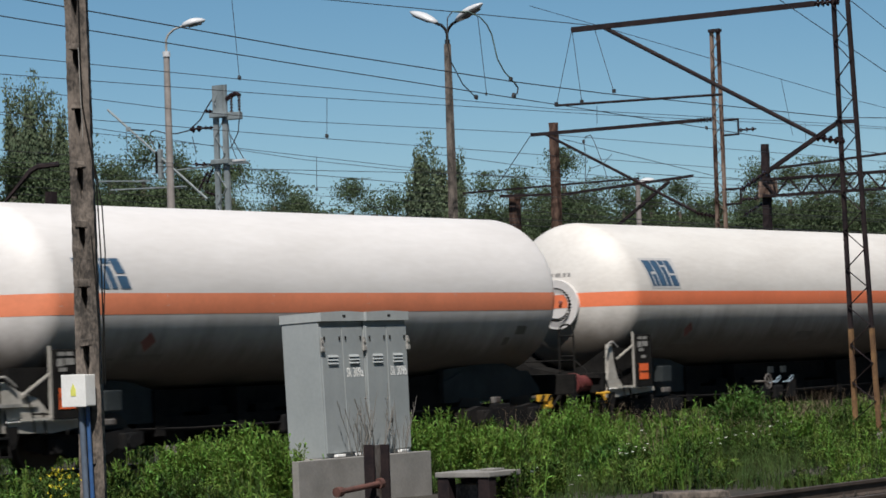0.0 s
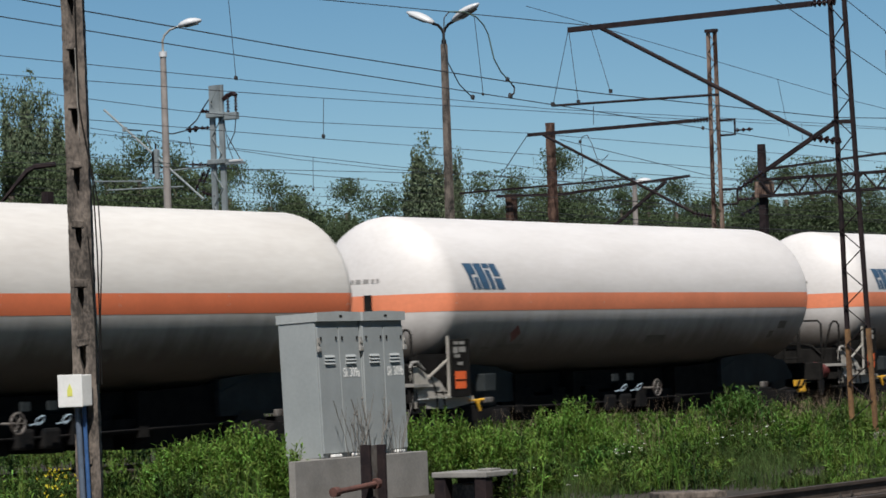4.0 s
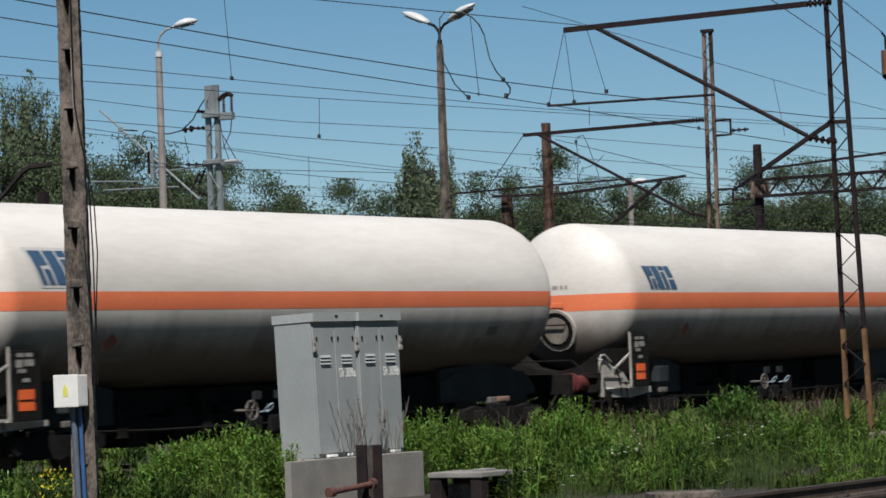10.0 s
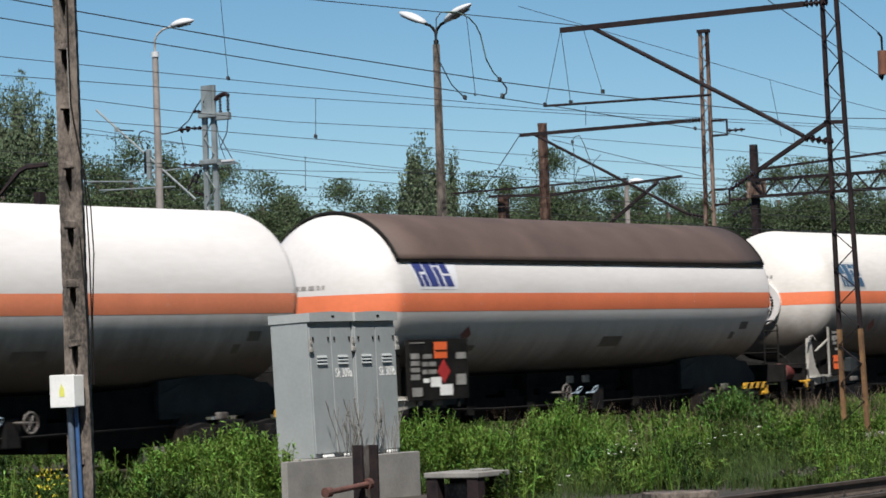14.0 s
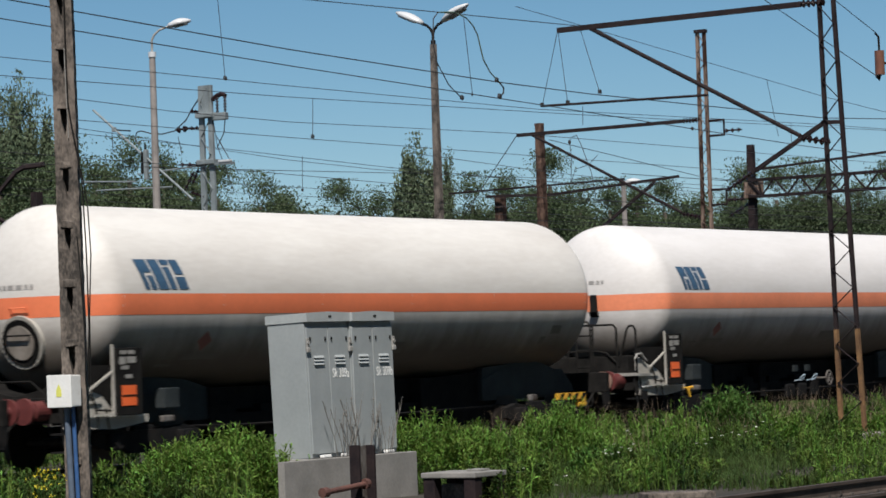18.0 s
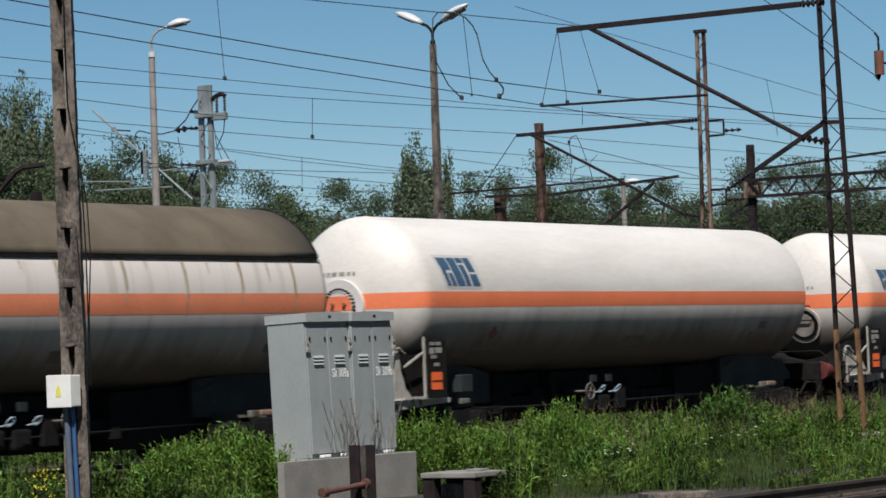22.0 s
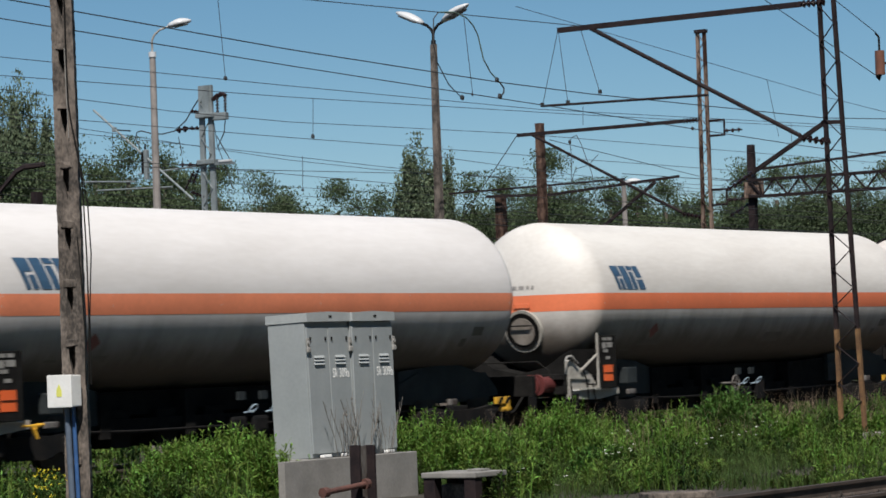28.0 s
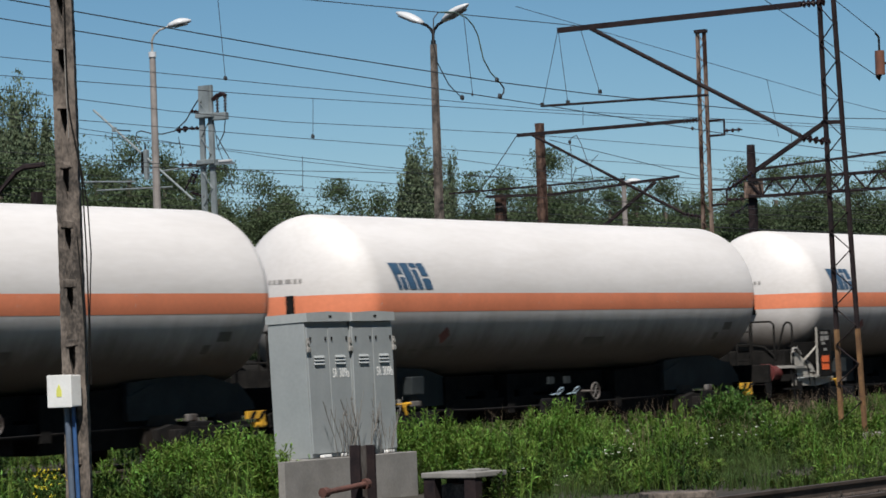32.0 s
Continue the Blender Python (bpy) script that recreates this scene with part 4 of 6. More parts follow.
def cabinet(x0, tilt, words, label):
    """One relay cabinet of two doors on the plinth, leaning a little."""
    W, DP, H = 0.935, 0.57, 1.688
    c = thing("relay_cabinet", label, "cabinet", Matrix.Translation((x0, -9.70, 0.425)) @ pose(0, 0, 0, tilt, 0, 0), "relay cabinets on the plinth")
    part("body", box(B(), 0, 0.012, 0, W, DP, H, 0.008), M_CAB, c)
    lid = part("lid", prism(B(), [(-0.012, H), (W + 0.005, H), (W + 0.005, H + 0.11), (W / 2, H + 0.125), (-0.012, H + 0.11)], -0.045, DP + 0.02), M_CABLID, c, "overhanging pale grey lid")
    part("lid_bolt", box(B(), 0.46, -0.050, H + 0.05, 0.52, -0.045, H + 0.075), M_DARK, lid)
    for x in (0.015, 0.472):
        wd = 0.445
        d = part("door", box(B(), x, -0.012, 0.05, x + wd, 0.012, H - 0.07, 0.006), M_CAB, c)
        for k in range(3):
            z = H - 0.45 - k * 0.042
            bm = prism(B(), [(x + 0.12, z), (x + 0.33, z), (x + 0.33, z + 0.03), (x + 0.12, z + 0.03)], -0.032, -0.012)
            for v in bm.verts:
                if v.co.y < -0.025 and v.co.z > z + 0.02:
                    v.co.y = -0.014
            part("louvre", bm, M_CABLID, d)
        for xx in (x + 0.06, x + wd - 0.06):
            part("door_stud", box(B(), xx - 0.012, -0.026, H - 0.235, xx + 0.012, -0.012, H - 0.19, 0.004), M_DARK, d)
        part("bottom_hinge", box(B(), x + 0.12, -0.07, 0.0, x + 0.30, -0.012, 0.035, 0.008), M_MARKW, d)
    for x in ((0.012, 0.925) if tilt < -1.5 else (0.925,)):
        bm = B()
        box(bm, x - 0.025, -0.034, H - 0.34, x + 0.025, -0.012, H - 0.20, 0.008)
        rod(bm, (x, -0.030, H - 0.26), (x, -0.044, H - 0.26), 0.025, n=10)
        box(bm, x - 0.038, -0.044, H - 0.38, x + 0.038, -0.018, H - 0.32, 0.01)
        part("hasp", bm, M_GREYW, c, "pale grey hasp and padlock")
    text_mesh(words, 0.165, M_MARKW, "lettering", c, Matrix(((0.70, 0, 0, 0.52), (0, 0, -1, -0.0145), (0, 1, 0, H - 0.70), (0, 0, 0, 1))))


def plinth():
    bs = thing("cabinet_plinth", "weathered grey concrete plinth under the relay cabinets", "plinth", pose(29.79, -9.70, 0))
    part("plinth_block", box(B(), -0.10, -0.20, -0.45, 2.05, 0.65, 0.418, 0.02), M_BASE, bs)
    bm = box(B(), -0.96, -0.30, -0.45, 1.93, -0.205, 0.425, 0.008)
    for v in bm.verts:
        v.co.z += 0.006 * noise.noise(v.co * 5)
    part("front_slab", bm, M_BASE, bs)


def stub_post():
    p = thing("rusty_post", "short rusty steel channel post before the plinth", "post", pose(29.72, -10.55, -0.13))
    bm = B()
    box(bm, -0.16, -0.04, 0, -0.12, 0.10, 0.72, 0.004)
    box(bm, 0.16, -0.04, 0, 0.20, 0.10, 0.71, 0.004)
    part("web_plate", box(B(), -0.118, 0.07, 0, 0.158, 0.10, 0.705, 0.004), M_STUB, p, "worn grey steel web")
    part("channel", bm, M_RUST, p)
    bm = B()
    rod(bm, (-0.95, -0.06, 0.19), (0.0, -0.06, 0.25), 0.035, n=12)
    rod(bm, (-0.98, -0.06, 0.19), (-0.88, -0.06, 0.195), 0.06, n=12)
    rod(bm, (-0.10, -0.06, 0.247), (-0.03, -0.06, 0.25), 0.065, n=12)
    part("rod", bm, M_RODRUST, p, "rusty reddish threaded rod")


def cable_pit():
    p = thing("cable_pit", "low concrete cable pit with a flat grey lid", "cable pit", pose(30.38, -11.55, -0.32))
    part("lid", box(B(), -0.36, -0.40, 0.48, 0.36, 0.38, 0.545, 0.012), M_BASE, p)
    part("lid_plate", box(B(), 0.0, -0.25, 0.545, 0.22, -0.05, 0.57, 0.006), M_GREYW, p)
    for x in (-0.26, 0.26):
        for y in (-0.30, 0.28):
            part("leg", box(B(), x - 0.08, y - 0.08, -0.1, x + 0.08, y + 0.08, 0.50, 0.01), M_RUST, p)
    part("shaft", box(B(), -0.2, -0.2, -0.1, 0.2, 0.2, 0.40, 0.02), M_CONC, p)


LEAN = 0.3


def power_pole():
    lean = Matrix.Rotation(radians(LEAN), 4, Vector((0, 0, 1)).cross(Vector((-0.545, 0.839, 0))))
    p = thing("power_pole", "old crumbling concrete power pole with slotted web", "power pole", Matrix.Translation((25.491, -9.605, -0.3)) @ lean @ pose(0, 0, 0, 0, 0, -58))
    H = 7.2
    steps = 150
    for s, i0, o0, o1 in ((-1, 0.040, 0.13, 0.11), (1, 0.030, 0.145, 0.12)):
        bm = B()
        prev = None
        for i in range(steps + 1):
            f = i / steps
            o = o0 + (o1 - o0) * f
            row = []
            for k, (xx, yy) in enumerate(((s * o, -0.10), (s * (i0 + o) / 2, -0.105), (s * i0, -0.10), (s * i0, 0.10), (s * o, 0.10))):
                j = 0.005 * noise.noise(Vector((k * 3.1 + s, f * 40, 1.0))) + 0.007 * noise.noise(Vector((k * 1.7 + s * 5, f * 210, 4.0)))
                row.append(bm.verts.new((xx + j, yy + j * 0.8, f * H)))
            if prev:
                for k in range(5):
                    bm.faces.new((prev[k], prev[(k + 1) % 5], row[(k + 1) % 5], row[k]))
            prev = row
        part("flange", bm, M_CONC, p)
    part("web", box(B(), -0.06, 0.06, 0, 0.06, 0.095, H), M_CONC, p)
    z = 0.25
    k = 0
    while z < H - 0.2:
        bm = B()
        tip = 0.30 + 0.05 * math.sin(k * 2.1)
        prism(bm, [(-0.066, z), (0.055, z), (0.055, z + 0.655), (0.042, z + 0.655), (0.036, z + 0.5), (0.004, z + tip), (-0.036, z + 0.46), (-0.050, z + 0.655), (-0.066, z + 0.655)], -0.092, 0.03)
        for v in bm.verts:
            v.co += Vector((0.006 * noise.noise(v.co * 11), 0.012 * noise.noise(v.co * 9), 0.012 * noise.noise(v.co * 7 + Vector((3, 0, 0)))))
        part("web_block", bm, M_CONC, p)
        bm = box(B(), -0.075, -0.118, z - 0.05, 0.06, -0.09, z + 0.03, 0.012)
        for v in bm.verts:
            v.co += 0.02 * Vector((noise.noise(v.co * 20), noise.noise(v.co * 20 + Vector((5, 0, 0))), noise.noise(v.co * 20 + Vector((0, 5, 0)))))
        part("broken_lip", bm, M_CONC, p)
        z += 0.66
        k += 1
    for r, pts in ((0.009, [(0.05, -0.13, 7.0), (0.045, -0.13, 5.4), (0.05, -0.13, 4.9), (0.075, -0.135, 4.7), (0.14, -0.14, 4.3), (0.18, -0.14, 3.97), (0.20, -0.14, 3.2), (0.20, -0.14, 2.4), (0.17, -0.14, 1.75)]),
                   (0.007, [(0.10, -0.13, 3.4), (0.13, -0.14, 2.9), (0.15, -0.14, 2.3), (0.14, -0.14, 1.75)]),
                   (0.008, [(0.17, -0.12, 4.15), (0.23, -0.13, 3.75), (0.25, -0.14, 3.2), (0.21, -0.14, 2.5), (0.20, -0.14, 1.75)])):
        part("cable", tube(B(), pts, r), M_BLACK, p, "loose black cable down the pole")
    part("pale_wire", tube(B(), [(0.03, -0.125, 5.5), (0.035, -0.125, 5.0), (0.045, -0.125, 4.5)], 0.005), M_GREYW, p, "pale bare wire down the slots")
    b = part("meter_box", box(B(), -0.16, -0.09, -0.175, 0.16, 0.09, 0.175, 0.012), M_PLASTIC, p, "white plastic distribution box", at=pose(-0.085, -0.21, 1.69, 0, 0, -28))
    part("box_lid", box(B(), -0.165, -0.108, -0.18, 0.165, -0.088, 0.18, 0.008), M_PLASTIC, b)
    part("warning_sign", prism(B(), [(-0.035, -0.06), (0.035, -0.06), (0.035, 0.01), (0.0, 0.08), (-0.035, 0.01)], -0.112, -0.109), M_SIGNY, b, "small yellow warning sign")
    part("conduit", rod(B(), (0.03, -0.18, -0.1), (0.0, -0.20, 1.52), 0.024, n=12), M_SKYPIPE, p, "blue plastic conduit")
    part("conduit", rod(B(), (-0.04, -0.17, -0.1), (-0.07, -0.19, 1.52), 0.034, n=12), M_PIPEGREY, p, "grey plastic conduit")


hp = thing("marker_post", "short whitewashed concrete marker post beyond the track", "marker post", pose(42.75, 3.0, 0))
part("shaft", box(B(), -0.09, -0.07, -0.3, 0.09, 0.07, 0.60, 0.015), M_CONCL, hp)

plinth()
cabinet(29.845, -2.05, "Sk 309a", "grey steel relay cabinet leaning away, white lettering on its door")
cabinet(30.79, -0.9, "Sk 309b", "grey steel relay cabinet with two louvred doors and white lettering")
ts = thing("cover_slab", "low weathered concrete cover slab beside the siding", "slab", pose(30.65, -14.35, -0.29, 0, 0, -46))
part("slab_top", box(B(), -0.42, -0.22, 0.16, 0.40, 0.22, 0.24, 0.015), M_CONC, ts)
part("slab_side", box(B(), -0.38, -0.18, 0.0, 0.36, 0.18, 0.16), M_CONC, ts)
stub_post()
cable_pit()
power_pole()


# ---- masts and lamps ----
def lattice_mast(name, label, m, H, ya, yb, ya1, yb1, material, lower=None, cells=12, leg=0.085):
    """Two tapering legs, apart across the track, with zigzag lacing."""
    p = thing(name, label, "catenary mast", m)
    split = 1.85 if lower else 0.0
    for a, b in ((ya, ya1), (yb, yb1)):
        def at(z):
            return Vector((0, a + (b - a) * z / H, z))
        part("leg", beam(B(), at(split), at(H), 0.07, leg, (0, 1, 0)), material, p)
        if lower:
            part("leg_foot", beam(B(), at(-0.3), at(split), 0.074, leg + 0.004, (0, 1, 0)), lower, p, "leg foot in flaking tan paint")
    for i in range(cells):
        z0, z1 = H * i / cells, H * (i + 1) / cells
        f0, f1 = z0 / H, z1 / H
        l0, r0 = ya + (ya1 - ya) * f0, yb + (yb1 - yb) * f0
        l1, r1 = ya + (ya1 - ya) * f1, yb + (yb1 - yb) * f1
        for x in (-0.05,):
            if i % 2:
                part("lacing", beam(B(), (x, l0, z0), (x, r1, z1), 0.010, 0.035, (1, 0, 0)), material, p)
            else:
                part("lacing", beam(B(), (x, r0, z0), (x, l1, z1), 0.010, 0.035, (1, 0, 0)), material, p)
    return p


def insulator(bm, a, b, n=5, r=0.07):
    a, b = Vector(a), Vector(b)
    rod(bm, a, b, 0.022)
    for k in range(n):
        c = a.lerp(b, (k + 0.5) / n)
        d = (b - a).normalized() * 0.018
        rod(bm, c - d, c + d, r, r * 0.6, 12)


def cantilever(p, y0, y1, zt, zd, tube_z=None, s=1, back=0.45):
    """Top arm, diagonal stay and insulators of a catenary bracket, across the track in the mast's own space."""
    part("top_arm", beam(B(), (0, y0 + s * 0.45, zt), (0, y1, zt - 0.02), 0.08, 0.09), M_RUST, p, "rusty top arm")
    part("diagonal_arm", rod(B(), (0, y1 - s * back, zt - 0.04), (0, y0 + s * 0.55, zd + 0.03), 0.038, n=10), M_RUST, p, "rusty diagonal arm")
    bm = B()
    insulator(bm, (0, y0, zt), (0, y0 + s * 0.45, zt))
    part("insulator", bm, M_INS, p)
    bm = B()
    insulator(bm, (0, y0, zd - 0.12), (0, y0 + s * 0.55, zd))
    part("insulator", bm, M_INS, p)
    if tube_z:
        part("steady_tube", rod(B(), (0, y0 + s * 2.27, tube_z - 0.01), (0, y1 + s * 0.4, tube_z + 0.05), 0.022, n=8), M_RUST, p)
        bm = B()
        rod(bm, (0, y1 - s * 0.0, zt), (0, y1 + s * 0.38, tube_z + 0.05), 0.006, n=5)
        rod(bm, (0, y1 - s * 0.0, zt), (0, y1 - s * 0.15, tube_z + 0.05), 0.006, n=5)
        rod(bm, (0, y1 - s * 0.45, zt), (0, y1 - s * 0.81, tube_z + 0.19), 0.006, n=5)
        for yy, zz in ((0.38, 0.07), (-0.15, 0.07), (-0.81, 0.21)):
            box(bm, -0.025, y1 + s * yy - 0.025, tube_z + zz - 0.03, 0.025, y1 + s * yy + 0.025, tube_z + zz + 0.04)
        part("hanger", bm, M_WIRE, p)


fm = lattice_mast("catenary_mast", "rusty brown lattice catenary mast with tan foot", pose(45.239, 0, 0), 8.251, -9.578, -10.005, -9.463, -9.701, M_RUST, M_TAN, 26, 0.063)
cantilever(fm, -9.578, -4.362, 7.358, 5.107, 5.971, back=0.66)
part("cross_stay", beam(B(), (0, -9.492, 5.335), (0, -8.105, 4.575), 0.067, 0.067), M_RUST, fm)
bm = B()
insulator(bm, (0, -8.105, 4.575), (0, -7.583, 4.289), 5, 0.057)
part("insulator", bm, M_INS, fm)
part("cross_stay_end", beam(B(), (0, -9.435, 5.335), (0, -9.834, 5.316), 0.067, 0.067), M_RUST, fm)
part("mast_slab", box(B(), -1.1, -10.338, -0.3, 0.42, -9.34, 0.12, 0.02), M_CONCL, fm, "pale concrete footing")

m2 = lattice_mast("catenary_mast", "flaking rusty lattice catenary mast behind the train", pose(66.58, 0, 0), 9.62, 3.90, 4.17, 3.92, 4.11, M_RUSTPALE, None, 36)
part("mast_cap", box(B(), -0.08, 3.86, 9.6, 0.08, 4.17, 9.68), M_RUST, m2)
cantilever(m2, 4.20, 9.56, 7.40, 5.05)
for z in (7.35, 5.6):
    part("side_bracket", tube(B(), [(0, 3.88, z), (0, 3.45, z), (0, 3.45, z - 0.38), (0, 3.88, z - 0.38)], 0.035), M_RUST, m2)
    bm = B()
    insulator(bm, (0, 3.45, z - 0.28), (0, 2.95, z - 0.28), 3, 0.06)
    part("insulator", bm, M_INS, m2)


def concrete_post(name, label, x, y, z, w, material):
    p = thing(name, label, "post", pose(x, y, 0))
    bm = B()
    rows = []
    for i in range(61):
        f = i / 60
        row = []
        for (a, b) in ((-1, -1), (1, -1), (1, 1), (-1, 1)):
            j = 0.03 * noise.noise(Vector((a * 3 + x, b * 3 + y, f * 25))) + 0.035 * noise.noise(Vector((a * 5 + x, b * 5 + y, f * 70)))
            row.append(bm.verts.new((a * w / 2 * (1.15 - 0.3 * f) + j, b * w / 2 * (1.15 - 0.3 * f) + j, -0.3 + (z + 0.3) * f)))
        rows.append(row)
    for a, b in zip(rows, rows[1:]):
        for k in range(4):
            bm.faces.new((a[k], a[(k + 1) % 4], b[(k + 1) % 4], b[k]))
    bm.faces.new(rows[-1])
    part("shaft", bm, material, p)
    return p


p3 = concrete_post("catenary_post", "crumbling rust-brown catenary post", 68.53, 10.04, 7.83, 0.22, M_CRUMBLE)
p4 = concrete_post("catenary_post", "rusty steel catenary post with a lattice boom", 80.6, 9.83, 7.73, 0.23, M_RUST)
part("boom_block", box(B(), -0.18, -0.30, 6.10, 0.18, 0.20, 6.60, 0.02), M_RUSTPALE, p4)
# lattice boom across the far tracks
bm = B()
for z in (6.15, 6.65):
    for x in (-0.22, 0.22):
        beam(bm, (x, 0, z), (x, -9.5, z), 0.07, 0.07)
part("boom_chord", bm, M_RUST, p4)
for k in range(22):
    y = -k * 0.43
    z0, z1 = (6.15, 6.65) if k % 2 else (6.65, 6.15)
    part("boom_lacing", beam(B(), (-0.22, y, z0), (-0.22, y - 0.43, z1), 0.045, 0.045, (1, 0, 0)), M_RUST, p4)
part("far_bar", beam(B(), (0, 0.1, 6.95), (0, -6.0, 7.3), 0.07, 0.07), M_RUST, p4)
bm = B()
insulator(bm, (0, 0.1, 5.95), (0, 0.8, 5.6), 4)
part("insulator", bm, M_INS, p4)

p5 = concrete_post("catenary_post", "short rust-brown post among trees", 82.4, 19.93, 6.85, 0.32, M_CRUMBLE)
part("long_arm", beam(B(), (-0.4, 1.74, 6.98), (-0.4, -4.9, 7.06), 0.05, 0.06), M_RUST, p5)
part("long_arm", beam(B(), (-0.4, -1.9, 6.70), (-0.4, -6.85, 7.02), 0.07, 0.085), M_RUST, p5)
part("raking_stay", beam(B(), (-0.4, -6.0, 6.9), (-0.4, -4.0, 5.55), 0.09, 0.09), M_RUST, p5)
part("cross_beam", beam(B(), (-0.4, 0.3, 6.8), (-0.4, -2.2, 6.72), 0.08, 0.08), M_RUST, p5)

# bent dark bracket on a post hidden by the train
p6 = thing("catenary_bracket_post", "dark bent steel bracket on a rusty post", "post", pose(47.3, 9.6, 0))
part("shaft", beam(B(), (0, 0, -0.3), (0, 0, 5.35), 0.18, 0.18, (0, 1, 0)), M_RUST, p6)
part("bent_arm", tube(B(), [(0, 0, 4.3), (-0.5, 1.0, 5.02), (-0.15, 0.42, 5.80), (-0.05, 0.30, 5.89), (0.17, -0.1, 5.93)], 0.06), M_RUST, p6)

# white post with a brown insulator at the end of the guy wires
wp = thing("white_post", "smooth white painted steel post", "post", pose(47.93, -9.62, 0))
part("shaft", rod(B(), (0, 0, -0.3), (0, 0, 9.0), 0.13, 0.11, 20), M_LAMPW, wp)
part("insulator_block", rod(B(), (-0.14, 0.24, 6.30), (-0.14, 0.24, 6.72), 0.085, n=16), M_DRUM, wp, "brown insulator drum")
part("clamp", tube(B(), [(-0.2, 0.28, 7.04), (-0.15, 0.24, 6.96), (-0.14, 0.24, 6.72)], 0.02), M_DARK, wp)
part("clamp", tube(B(), [(-0.14, 0.24, 6.30), (-0.15, 0.26, 6.22), (-0.2, 0.28, 6.28)], 0.03), M_DARK, wp)
part("bracket", beam(B(), (-0.1, 0.2, 6.5), (0, 0, 6.5), 0.04, 0.04), M_DARK, wp)


def street_head(p, m, s, size=1.0):
    """A long white street-lamp head that tapers to its neck."""
    bm = B()
    n = 12
    rings = []
    for i in range(9):
        f = i / 8
        r = 0.022 + 0.165 * math.sin(math.pi * min(1, f * 0.90 + 0.08)) ** 0.85
        rings.append([bm.verts.new((f * 0.80, r * math.cos(2 * math.pi * k / n), max(-0.045, r * 0.62 * math.sin(2 * math.pi * k / n)))) for k in range(n)])
    for a, b in zip(rings, rings[1:]):
        for k in range(n):
            bm.faces.new((a[k], a[(k + 1) % n], b[(k + 1) % n], b[k]))
    bm.faces.new(rings[0])
    bm.faces.new(rings[-1])
    bmesh.ops.scale(bm, vec=(size, 1, 1), verts=bm.verts)
    h = part("lamp_head", bm, M_LAMPW, p, "white lamp head", smooth=True, at=m)
    part("lamp_glass", box(B(), 0.20 * size, -0.12, -0.07, 0.66 * size, 0.12, -0.047, 0.02), M_LAMPG, h)


def lamp_post(x, y, zt, double, label, w0, w1, material):
    p = thing("street_lamp", label, "street lamp", pose(x, y, 0))
    bm = B()
    beam_rows = []
    for i in range(20):
        f = i / 19
        w = w0 + (w1 - w0) * f
        n = 4 if double else 12
        beam_rows.append([bm.verts.new((w / 2 * (1.35 if n == 4 else 1) * math.cos(2 * math.pi * (k + 0.5) / n), w / 2 * (1.35 if n == 4 else 1) * math.sin(2 * math.pi * (k + 0.5) / n), -0.3 + (zt + 0.3) * f)) for k in range(n)])
    for a, b in zip(beam_rows, beam_rows[1:]):
        for k in range(len(a)):
            bm.faces.new((a[k], a[(k + 1) % len(a)], b[(k + 1) % len(a)], b[k]))
    bm.faces.new(beam_rows[-1])
    part("shaft", bm, material, p)
    return p


# the twin lamp: arms spread square to the view line
lp = lamp_post(58.6, 6.93, 9.0, True, "twin street lamp on a weathered concrete post", 0.235, 0.125, M_CONC)
SP = Vector((0.545, -0.839, 0))
SP = Vector((0.545, -0.839, 0)) * 0.84 - Vector((0.839, 0.545, 0)) * 0.54
for s, up in ((-1, 0.34), (1, 0.36)):
    bm = B()
    base = Vector((0, 0, 8.7))
    tube(bm, [base, Vector((0, 0, 9.25)), Vector((0, 0, 9.36)) + SP * s * 0.05, Vector((0, 0, 9.46)) + SP * s * 0.15, Vector((0, 0, 9.52)) + SP * s * 0.30], 0.035)
    part("lamp_arm", bm, M_DARK, lp, "dark bent lamp arm")
    hd = Matrix.Translation(Vector((0, 0, 9.53)) + SP * s * 0.28) @ (SP * s + Vector((0, 0, up * 1.3))).to_track_quat("X", "Z").to_matrix().to_4x4()
    street_head(lp, hd, s)
SP = Vector((0.545, -0.839, 0))
part("neck", rod(B(), (0, 0, 8.9), (0, 0, 9.1), 0.06, n=12), M_DARK, lp)

l2 = lamp_post(53.4, 11.25, 8.75, False, "single street lamp on a pale concrete post", 0.24, 0.14, M_CONCL)
bm = B()
tube(bm, [Vector((0, 0, 8.6)), Vector((0, 0, 9.1)), Vector((0, 0, 9.22)) + SP * 0.05, Vector((0, 0, 9.34)) + SP * 0.18, Vector((0, 0, 9.42)) + SP * 0.40], 0.028)
part("lamp_arm", bm, M_GREYW, l2)
part("collar", rod(B(), (0, 0, 8.72), (0, 0, 8.84), 0.09, n=14), M_LAMPW, l2)
street_head(l2, Matrix.Translation(Vector((0, 0, 9.42)) + SP * 0.38) @ (SP + Vector((0, 0, 0.22))).to_track_quat("X", "Z").to_matrix().to_4x4(), 1, 0.68)

l3 = lamp_post(84.0, 16.2, 7.0, False, "distant street lamp on a grey post", 0.24, 0.16, M_CONCL)
street_head(l3, Matrix.Translation((0, 0, 7.05)) @ (SP + Vector((0, 0, 0.15))).to_track_quat("X", "Z").to_matrix().to_4x4(), 1, 0.7)

